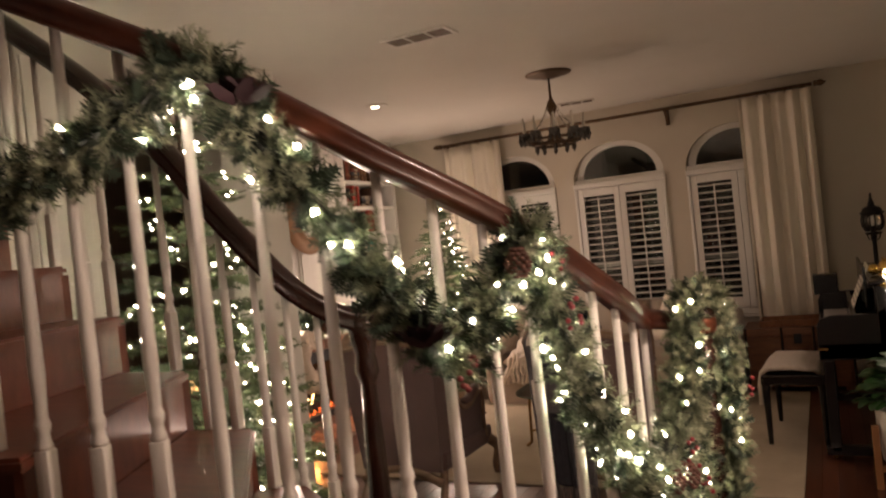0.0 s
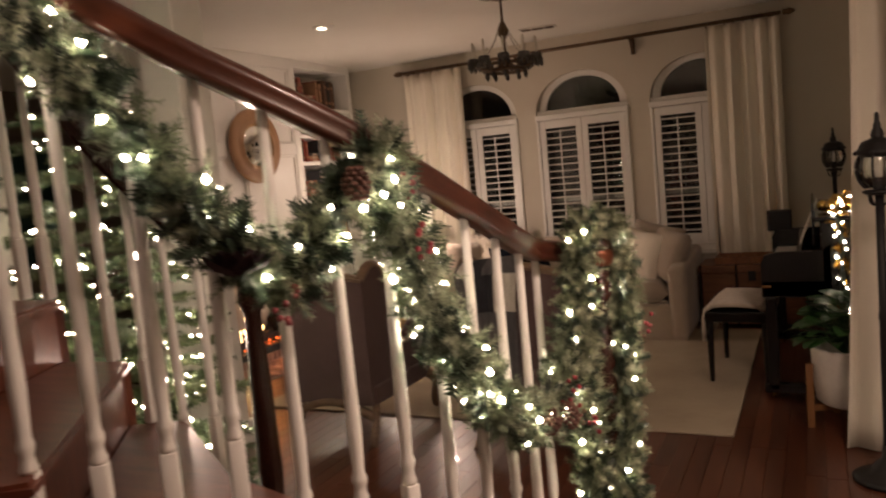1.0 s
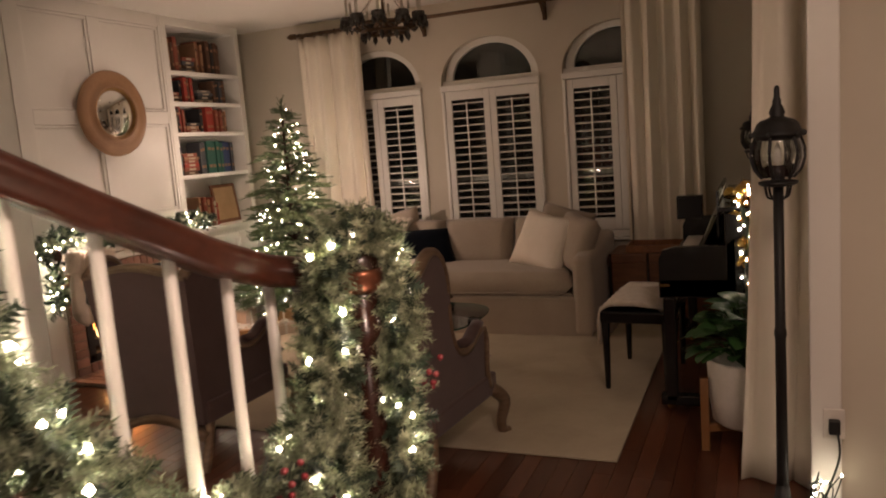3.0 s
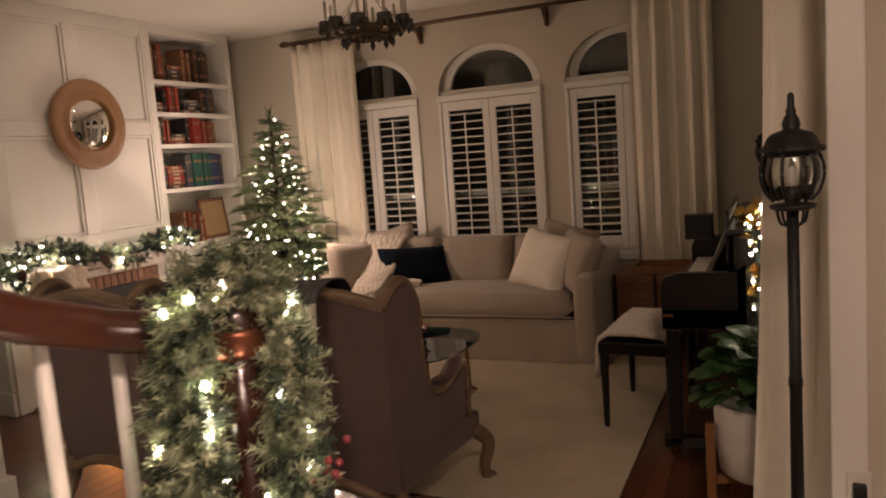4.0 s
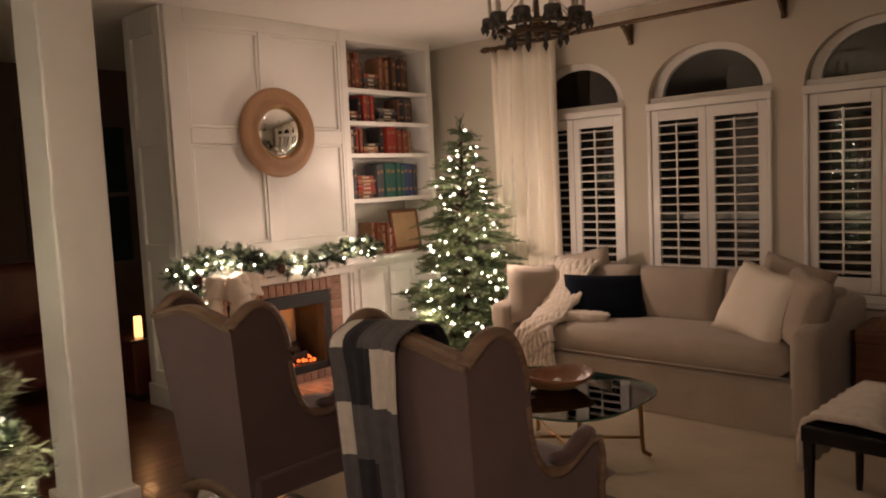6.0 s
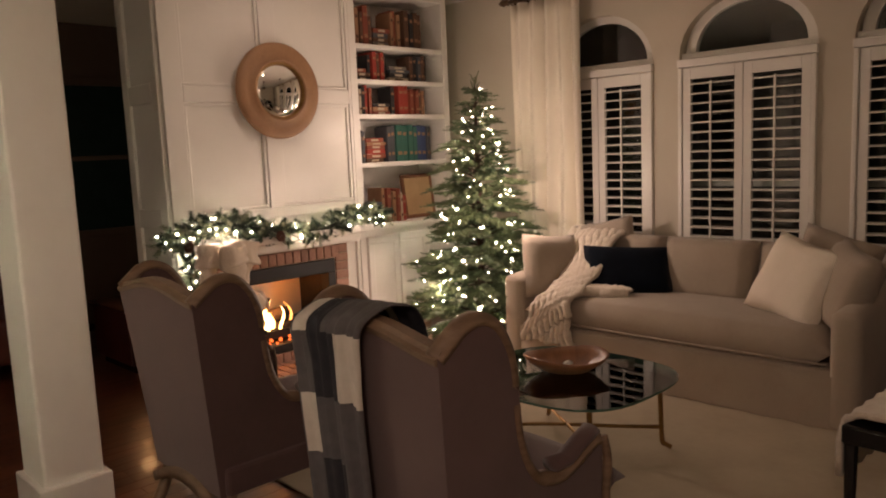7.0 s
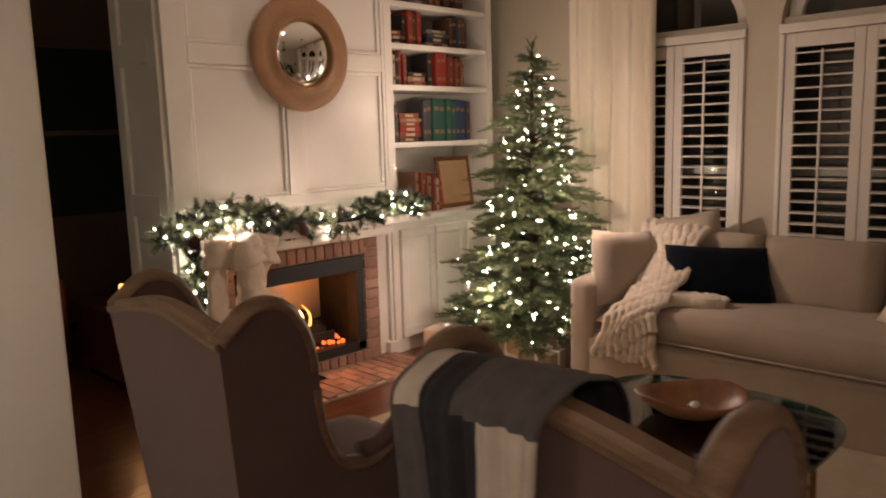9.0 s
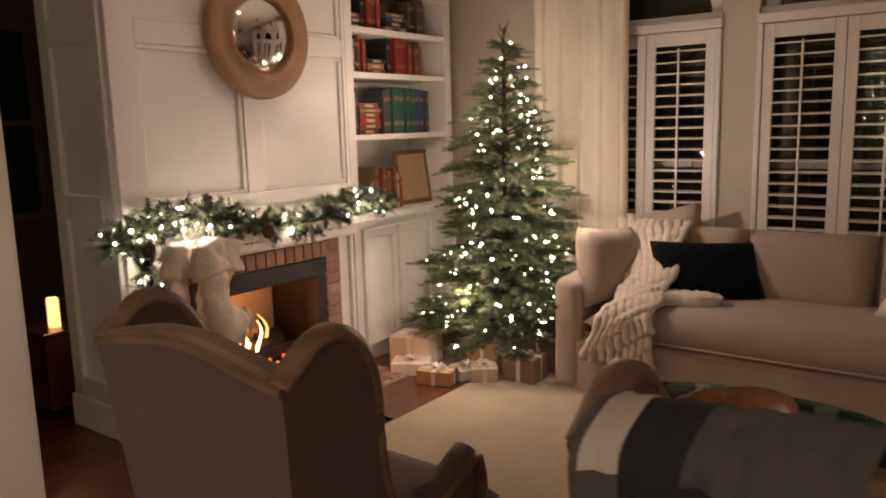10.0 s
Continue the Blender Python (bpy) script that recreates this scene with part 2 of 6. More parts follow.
def curve_points(keys, steps=8):
    """A smooth line through the keys."""
    ks = [Vector(k) for k in keys]
    out = []
    for i in range(len(ks) - 1):
        p0, p1, p2, p3 = ks[max(i - 1, 0)], ks[i], ks[i + 1], ks[min(i + 2, len(ks) - 1)]
        for s in range(steps):
            t = s / steps
            out.append(0.5 * (2 * p1 + (p2 - p0) * t + (2 * p0 - 5 * p1 + 4 * p2 - p3) * t * t + (3 * p1 - p0 - 3 * p2 + p3) * t ** 3))
    return out + [ks[-1]]


def plate(outline, axis, a, b, bm=None):
    """A flat outline of pairs given thickness from a to b along an axis (x: pairs are y, z; y: x, z; z: x, y)."""
    out = bm or bmesh.new()
    put = {"x": lambda u, v, w: (w, u, v), "y": lambda u, v, w: (u, w, v), "z": lambda u, v, w: (u, v, w)}[axis]
    lo, hi = [out.verts.new(put(u, v, a)) for u, v in outline], [out.verts.new(put(u, v, b)) for u, v in outline]
    n = len(outline)
    out.faces.new(lo)
    out.faces.new(list(reversed(hi)))
    for k in range(n):
        out.faces.new((lo[k], hi[k], hi[(k + 1) % n], lo[(k + 1) % n]))
    return out


def cushion(w, d, h, puff=0.35, n=10, bm=None, m=Matrix(), pinch=0.0):
    """A stuffed block: w by d by h, swollen in the middle and soft at the rim."""
    out = bm or bmesh.new()
    grid = {}
    for side in (1, -1):
        for i in range(n + 1):
            for j in range(n + 1):
                u, v = 2 * i / n - 1, 2 * j / n - 1
                rim = (1 - abs(u) ** 4) * (1 - abs(v) ** 4)
                z = side * h / 2 * (rim ** puff)
                if i in (0, n) or j in (0, n):
                    if side < 0:
                        grid[side, i, j] = grid[1, i, j]
                        continue
                    z = 0
                f = 1 - pinch * (1 - max(abs(u), abs(v))) * 0 - pinch * (1 - min(abs(u), abs(v))) * max(abs(u), abs(v)) ** 3
                grid[side, i, j] = out.verts.new(m @ Vector((u * w / 2 * f, v * d / 2 * f, z)))
    for side in (1, -1):
        for i in range(n):
            for j in range(n):
                q = [grid[side, i, j], grid[side, i + 1, j], grid[side, i + 1, j + 1], grid[side, i, j + 1]]
                out.faces.new(q if side > 0 else list(reversed(q)))
    return out


def scatter(name, template, mats, material_, parent=None, label=""):
    """One mesh of many copies of a small template (verts, faces) at the matrices."""
    tv, tf = template
    tv = np.array(tv, float)
    m = np.array([np.array(a) for a in mats])
    v = (np.einsum("nij,kj->nki", m[:, :3, :3], tv) + m[:, None, :3, 3]).reshape(-1, 3)
    faces = [tuple(k + n * len(tv) for k in f) for n in range(len(m)) for f in tf]
    mesh = bpy.data.meshes.new(name)
    mesh.from_pydata(v.tolist(), [], faces)
    mesh.materials.append(material_)
    ob = new(name, mesh)
    ob.parent = parent
    return tagged(ob, label=label)


def aim(where, way, spin=0.0, size=1.0):
    """A matrix whose x axis points along way."""
    q = Vector(way).to_track_quat("X", "Z")
    return Matrix.LocRotScale(where, q @ Euler((spin, 0, 0)).to_quaternion(), (size, size, size))


def needle_sprig(pairs=9, length=1.0, needle=0.30, width=0.045, droop=0.1, sweepback=0.55):
    """A twig along x with needles in two flat rows and one on top."""
    v, f = [], []

    def blade(a, b, w):
        a, b = Vector(a), Vector(b)
        side = (b - a).cross(Vector((0, 0, 1)))
        side = side.normalized() * w if side.length > 1e-5 else Vector((0, w, 0))
        k = len(v)
        v.extend([tuple(a - side * 0.6), tuple(a + side * 0.6), tuple(b)])
        f.append((k, k + 1, k + 2))

    for i in range(pairs):
        x = length * (0.08 + 0.9 * i / pairs)
        reach = needle * (1 - 0.55 * (i / pairs) ** 2)
        for s in (1, -1):
            blade((x, 0, 0), (x + reach * sweepback, s * reach, -droop * reach), width)
        blade((x, 0, 0), (x + reach * 0.7, 0.1 * reach * (-1) ** i, reach * 0.75), width)
    blade((0, 0, 0), (length * 1.08, 0, 0), width * 0.5)
    return v, f


def fluffy_sprig(n=26, length=1.0, needle=0.30, width=0.04):
    """A twig along x with needles all round it."""
    v, f = [], []
    for i in range(n):
        x, a = length * (0.04 + 0.93 * i / n), i * 2.4
        r = needle * (1 - 0.5 * (i / n) ** 2)
        c, s = math.cos(a), math.sin(a)
        k = len(v)
        v += [(x, -s * width, c * width), (x, s * width, -c * width), (x + 0.75 * r, c * r, s * r)]
        f.append((k, k + 1, k + 2))
    k = len(v)
    v += [(0, width * 0.5, 0), (0, -width * 0.5, 0), (length * 1.06, 0, 0)]
    f.append((k, k + 1, k + 2))
    return v, f


BULB_SHAPE = ([(0, 0, 1), (0.9, 0, 0), (-0.45, 0.8, 0), (-0.45, -0.8, 0), (0, 0, -1)], [(0, 1, 2), (0, 2, 3), (0, 3, 1), (4, 2, 1), (4, 3, 2), (4, 1, 3)])


# ---------------------------------------------------------------- the rooms
CEILING, GLASS_Y, WALL_Y = 2.68, 7.68, 7.58
bm = box(-7, 3, -3.2, 9, -0.12, -0.006)
structure("floor", bm, GAPS, "dark red-brown polished wood floor", "floor")
structure("ceiling", box(-7, 3, -3.2, 7.58, CEILING, CEILING + 0.12), CEIL, "plain cream painted ceiling", "ceiling")


OPENINGS = [(-2.287, 0.445), (-1.201, 0.445), (-0.113, 0.445)]
SPRING, RISE, SILL = 1.99, 0.365, 0.60
bm = bmesh.new()
# the window wall is built of piers, with an arched web over each opening
edges_x = [-3.98] + [e for c, h in OPENINGS for e in (c - h, c + h)] + [2.02]
for k in range(0, len(edges_x), 2):
    box(edges_x[k], edges_x[k + 1], WALL_Y, WALL_Y + 0.2, 0, CEILING, bm=bm)
for c, h in OPENINGS:
    box(c - h, c + h, WALL_Y, WALL_Y + 0.2, 0, SILL, bm=bm)
    n = 16
    for s in range(n):
        a0, a1 = math.pi * s / n, math.pi * (s + 1) / n
        x0, x1 = c - h * math.cos(a0), c - h * math.cos(a1)
        z0, z1 = SPRING + RISE * math.sin(a0), SPRING + RISE * math.sin(a1)
        plate([(x0, z0), (x1, z1), (x1, CEILING), (x0, CEILING)], "y", WALL_Y, WALL_Y + 0.2, bm)
structure("wall_north", bm, WALL, "greige painted wall with three arched windows", "wall")
structure("wall_east", box(2.0, 2.12, 4.26, 7.6, 0, CEILING), WALL, "greige painted side wall", "wall")
structure("wall_foyer_east", box(1.12, 2.12, 4.14, 4.26, 0, CEILING), WALL, "greige painted wall end beside the curtain", "wall")
structure("wall_foyer_side", box(1.95, 2.07, -3.2, 4.14, 0, CEILING), WALL, "greige painted foyer wall", "wall")
structure("wall_south", box(-7, 2.1, -3.3, -3.2, 0, CEILING), WALL, "plain painted foyer wall", "wall")
structure("wall_west", box(-6.3, -6.2, -3.2, 7.6, 0, CEILING), HALLWALL, "hall wall with the room's shade put into its dark colour", "wall")
structure("wall_hall_north", box(-6.2, -3.98, 6.9, 7.0, 0, CEILING), HALLWALL, "hall wall with the room's shade put into its dark colour", "wall")
structure("wall_stair", box(-3.0, -2.9, 0.455, 2.98, 0, CEILING), WHITE, "white board-and-batten wall at the stair turn", "wall")
for k in range(10):
    structure("trim_batten", box(-2.9, -2.88, 0.605 + 0.25 * k, 0.665 + 0.25 * k, 0, CEILING, 0.004), WHITE, "white batten", "trim")
structure("trim_casing", box(1.09, 1.19, 4.115, 4.14, 0, CEILING, 0.006), WHITE, "white door casing", "trim")

# column between the foyer and the sitting room
CX0, CX1, CY0, CY1 = -2.62, -2.34, 3.63, 3.87
bm = box(CX0, CX1, CY0, CY1, 0, CEILING, 0.012)
structure("column", bm, WHITE, "square white painted column with a plinth", "column")
bm = box(CX0 - 0.025, CX1 + 0.025, CY0 - 0.025, CY1 + 0.025, 0.0, 0.14, 0.008)
structure("column_plinth", bm, WHITE, "white moulded plinth of the column", "trim")

# chimney breast: front, return and body round the firebox
CH_X, CH_Y0, CH_Y1 = -3.575, 4.84, 6.275
FB = (5.16, 6.02, 0.10, 0.68)
bm = bmesh.new()
for y0, y1, z0, z1 in ((CH_Y0, FB[0], 0, CEILING), (FB[1], CH_Y1, 0, CEILING), (FB[0], FB[1], FB[3], CEILING), (FB[0], FB[1], 0, FB[2])):
    box(-3.675, CH_X, y0, y1, z0, z1, bm=bm)
box(-4.08, -3.675, CH_Y0, CH_Y0 + 0.1, 0, CEILING, bm=bm)
box(-4.08, -4.0, CH_Y0 + 0.1, 7.6, 0, CEILING, bm=bm)
structure("chimney_breast", bm, WHITE, "white panelled chimney breast", "wall")


def frame_mould(y0, y1, z0, z1, x, w=0.05, t=0.022, axis="x"):
    """A raised picture-frame moulding on a wall."""
    b = bmesh.new()
    for a0, a1, c0, c1 in ((y0, y1, z0, z0 + w), (y0, y1, z1 - w, z1), (y0, y0 + w, z0 + w, z1 - w), (y1 - w, y1, z0 + w, z1 - w)):
        if axis == "x":
            box(x, x + t, a0, a1, c0, c1, 0.006, b)
        else:
            box(a0, a1, x - t, x, c0, c1, 0.006, b)
    return b


def stile_panels():
    b = bmesh.new()
    # flat stiles and rails stand proud, the four panels lie back
    t = CH_X + 0.028
    for y0, y1, z0, z1 in ((CH_Y0, 4.97, 0, CEILING), (6.25, CH_Y1, 0, CEILING), (5.535, 5.645, 1.10, 2.58), (4.97, 6.25, 2.58, CEILING), (4.97, 5.535, 1.80, 1.90), (5.645, 6.25, 1.80, 1.90), (4.97, 6.25, 1.03, 1.10)):
        box(CH_X, t, y0, y1, z0, z1, 0.005, b)
    return b


structure("trim_chimney_panels", stile_panels(), WHITE, "white raised stiles and rails of wall panelling", "trim")
b = bmesh.new()
for y0, y1, z0, z1 in ((4.97, 5.535, 1.10, 1.80), (5.645, 6.25, 1.10, 1.80), (4.97, 5.535, 1.90, 2.58), (5.645, 6.25, 1.90, 2.58)):
    tmp = frame_mould(y0, y1, z0, z1, CH_X, 0.022, 0.018)
    me = bpy.data.meshes.new("tmp")
    tmp.to_mesh(me)
    b.from_mesh(me)
    bpy.data.meshes.remove(me)
    tmp.free()
structure("trim_chimney_beads", b, WHITE, "white bead mouldings inside the wall panels", "trim")
b = bmesh.new()
for x0, x1 in ((-4.08, -3.99), (-3.665, CH_X)):
    box(x0, x1, CH_Y0 - 0.022, CH_Y0, 0.16, CEILING, 0.005, b)
for z0, z1 in ((0.16, 0.26), (1.02, 1.14), (1.80, 1.92), (2.52, CEILING)):
    box(-3.99, -3.665, CH_Y0 - 0.022, CH_Y0, z0, z1, 0.005, b)
box(-4.095, CH_X + 0.015, CH_Y0 - 0.035, CH_Y0, 0, 0.16, 0.008, b)
structure("trim_return_panels", b, WHITE, "white panelling on the chimney return", "trim")
structure("baseboard", box(CH_X - 0.04, CH_X + 0.045, 6.22, 6.30, 0, 0.09, 0.006), WHITE, "white baseboard", "baseboard")
structure("baseboard", box(-3.9, 2.0, WALL_Y - 0.02, WALL_Y, 0, 0.14, 0.006), WHITE, "white baseboard under the windows", "baseboard")

# ---------------------------------------------------------------- staircase: winders round a centre, then a straight flight
SC, SR, RISER, STEP, FIRST = Vector((-1.247, 2.405, 0)), 1.30, 0.2, 18.0, 13.0


def on_arc(angle, r, z):
    a = radians(angle)
    return Vector((SC.x + r * math.cos(a), SC.y + r * math.sin(a), z))


def stairway():
    stair = thing("staircase", Matrix.Translation((SC.x, SC.y, 0)), "polished red-brown wooden winding staircase", "staircase")
    inv = Matrix.Translation((-SC.x, -SC.y, 0))
    inner = [(-0.75, 2.40), (-0.84, 2.27), (-0.93, 2.18), (-1.04, 2.11), (-1.18, 2.05), (-1.42, 2.025), (-1.70, 2.025), (-1.97, 2.025), (-2.25, 2.025)]
    for n in range(1, 9):
        a0, a1 = FIRST - STEP * (n - 1), FIRST - STEP * n
        p, q = Vector((*inner[n - 1], 0)), Vector((*inner[n], 0))
        outer = [on_arc(a0 + 2.0 - (STEP + 2.0) * k / 6, SR + 0.05, 0) for k in range(7)]
        lip = (on_arc(a0, SR, 0) - p).normalized().cross(Vector((0, 0, -1))) * 0.025
        b = plate([(v.x, v.y) for v in outer + [q, p + lip]], "z", n * RISER - 0.034, n * RISER)
        bmesh.ops.bevel(b, geom=[e for e in b.edges if abs(e.verts[0].co.z - e.verts[1].co.z) < 1e-5], offset=0.01, segments=2, affect="EDGES")
        b.transform(inv)
        part("tread", b, STAIRWOOD, stair)
        o = on_arc(a0, SR, 0)
        d = (o - p).normalized().cross(Vector((0, 0, 1))) * 0.02
        b = plate([(o.x, o.y), (p.x, p.y), ((p + d).x, (p + d).y), ((o + d).x, (o + d).y)], "z", (n - 1) * RISER, n * RISER - 0.034)
        b.transform(inv)
        part("riser", b, STAIRWOOD, stair)
        arc = [on_arc(a0 - STEP * k / 6, SR - 0.005, 0) for k in range(7)] + [on_arc(a1 + STEP * k / 6, SR - 0.045, 0) for k in range(7)]
        b = plate([(v.x, v.y) for v in arc], "z", 0.0, n * RISER - 0.034)
        b.transform(inv)
        part("skirt", b, STAIRWOOD, stair)
        side = (q - p).normalized().cross(Vector((0, 0, 1))) * 0.03
        b = plate([(p.x, p.y), (q.x, q.y), ((q + side).x, (q + side).y), ((p + side).x, (p + side).y)], "z", 0.0, n * RISER - 0.034)
        b.transform(inv)
        part("skirt", b, STAIRWOOD, stair)
    for k in range(3):
        z, xo, xi = (9 + k) * RISER, -1.74 - 0.28 * k, -2.25 - 0.28 * k
        b = plate([(xo + 0.02, SC.y - SR - 0.05), (xi + 0.02, 2.025), (xi - 0.28, 2.025), (xo - 0.28, SC.y - SR - 0.05)], "z", z - 0.034, z)
        b.transform(inv)
        part("tread", b, STAIRWOOD, stair)
        b = plate([(xo, SC.y - SR), (xi, 2.025), (xi - 0.02, 2.025), (xo - 0.02, SC.y - SR)], "z", z - RISER, z - 0.034)
        b.transform(inv)
        part("riser", b, STAIRWOOD, stair)
        b = box(xo - 0.28, xo, SC.y - SR - 0.02, SC.y - SR + 0.02, 0, z - 0.034)
        b.transform(inv)
        part("skirt", b, STAIRWOOD, stair)
    return stair


stairway()
RAIL_SECTION = [(-0.032, -0.03), (0.032, -0.03), (0.036, -0.012), (0.026, 0.0), (0.034, 0.012), (0.03, 0.03), (0.012, 0.042), (-0.012, 0.042), (-0.03, 0.03), (-0.034, 0.012), (-0.026, 0.0), (-0.036, -0.012)]


def rail_z(angle):
    """Height of the sweeping handrail over the winders."""
    keys = ((8, 1.225), (2, 1.235), (-5, 1.29), (-15, 1.402), (-28, 1.564), (-42, 1.729), (-58, 1.95), (-75, 2.142), (-95, 2.36))
    for (a0, z0), (a1, z1) in zip(keys, keys[1:]):
        if a0 >= angle >= a1:
            return z0 + (z1 - z0) * (a0 - angle) / (a0 - a1)
    return keys[0][1] if angle > 8 else keys[-1][1]


def baluster_bm(h):
    """A turned baluster with a square foot and a slim tapering shaft."""
    b = box(-0.016, 0.016, -0.016, 0.016, 0, 0.20, 0.003)
    prof = [(0.0205, 0.20), (0.024, 0.207), (0.019, 0.218), (0.0165, 0.232), (0.022, 0.246), (0.022, 0.254), (0.0165, 0.266), (0.018, 0.30), (0.021, 0.36), (0.018, 0.5), (0.0155, h - 0.25), (0.0145, h)]
    lathe([(r * 0.74, z) for r, z in prof], 12, b)
    return b


def railing():
    rail = thing("stair_railing", Matrix.Translation((SC.x, SC.y, 0)), "mahogany handrail on slim white turned balusters", "railing")
    inv = Matrix.Translation((-SC.x, -SC.y, 0))
    pts = [Vector((0.185, 2.540, 1.225)), Vector((0.150, 2.520, 1.225)), Vector((0.110, 2.492, 1.228))]
    pts += [on_arc(1.0 - 2.36 * k, SR, rail_z(1.0 - 2.36 * k)) for k in range(41)]
    end = pts[-1]
    pts += [end + Vector((-0.15 * k, 0.0, 0.714 * 0.15 * k)) for k in range(1, 8)]
    b = sweep(pts, RAIL_SECTION, scales=[0.35, 0.62, 0.76] + [0.86] * (len(pts) - 3))
    b.transform(inv)
    part("handrail", b, RAILWOOD, rail, smooth=True)
    meshes = {}
    angle = 2.2
    while angle > -97:
        n = int((FIRST - angle) // STEP) + 1
        foot, h = n * RISER, rail_z(angle) - 0.03 - n * RISER
        key = round(h * 20)
        if key not in meshes:
            ob = part("baluster", baluster_bm(key / 20 + 0.02), WHITE, rail, smooth=True)
            meshes[key] = ob.data
        else:
            ob = new("baluster", meshes[key])
            ob.parent = rail
        p = on_arc(angle, SR - 0.012, foot)
        ob.matrix_basis = pose(p.x - SC.x, p.y - SC.y, foot, 0, 0, angle)
        angle -= 5.5
    # newel under the scroll, turned
    prof = [(0.055, 0.2), (0.055, 0.42), (0.06, 0.44), (0.045, 0.47), (0.03, 0.5), (0.042, 0.54), (0.046, 0.62), (0.04, 0.8), (0.03, 1.02), (0.028, 1.08), (0.045, 1.11), (0.034, 1.15), (0.046, 1.19), (0.05, 1.22), (0.046, 1.25), (0.03, 1.27)]
    part("newel_post", lathe(prof, 24, at=(0.19 - SC.x, 2.545 - SC.y, 0)), DARKWOOD, rail, "dark turned newel post", True)
    part("start_step", lathe([(0.24, 0), (0.24, 0.165), (0.26, 0.17), (0.26, 0.2), (0.0, 0.2)], 32, at=(0.12 - SC.x, 2.52 - SC.y, 0)), STAIRWOOD, rail)
    return rail


railing()


def inner_railing():
    base = Vector((-0.84, 2.275, 0))
    rail = thing("stair_railing", Matrix.Translation(base), "dark handrail and newel on the inner side of the stairs", "railing")
    keys = [Vector(p) for p in ((-0.80, 2.315, 1.30), (-0.88, 2.235, 1.32), (-1.00, 2.135, 1.43), (-1.18, 2.065, 1.66), (-1.42, 2.045, 1.95), (-1.70, 2.045, 2.20), (-2.0, 2.045, 2.42), (-2.3, 2.045, 2.63))]
    part("handrail", sweep([p - base for p in curve_points(keys, 5)], RAIL_SECTION), DARKWOOD, rail, smooth=True)
    part("newel_post", lathe([(0.045, 0), (0.045, 0.4), (0.05, 0.42), (0.032, 0.47), (0.04, 0.6), (0.033, 0.9), (0.026, 1.1), (0.042, 1.14), (0.034, 1.2), (0.046, 1.25), (0.05, 1.30), (0.036, 1.325)], 20), DARKWOOD, rail, "dark turned newel post", True)
    for x, y, foot, top in ((-0.95, 1.92, 0.6, 1.38), (-1.03, 1.87, 0.6, 1.46), (-1.12, 1.83, 0.8, 1.57), (-1.22, 1.80, 1.0, 1.70), (-1.33, 1.79, 1.0, 1.84), (-1.46, 1.79, 1.2, 1.97), (-1.58, 1.79, 1.2, 2.08), (-1.74, 1.79, 1.4, 2.22), (-1.86, 1.79, 1.4, 2.31), (-2.02, 1.79, 1.6, 2.43), (-2.14, 1.79, 1.6, 2.51)):
        ob = part("baluster", baluster_bm(top - foot - 0.02), WHITE, rail, smooth=True)
        ob.matrix_basis = pose(x - base.x, y + 0.255 - base.y, foot)
    return rail


inner_railing()

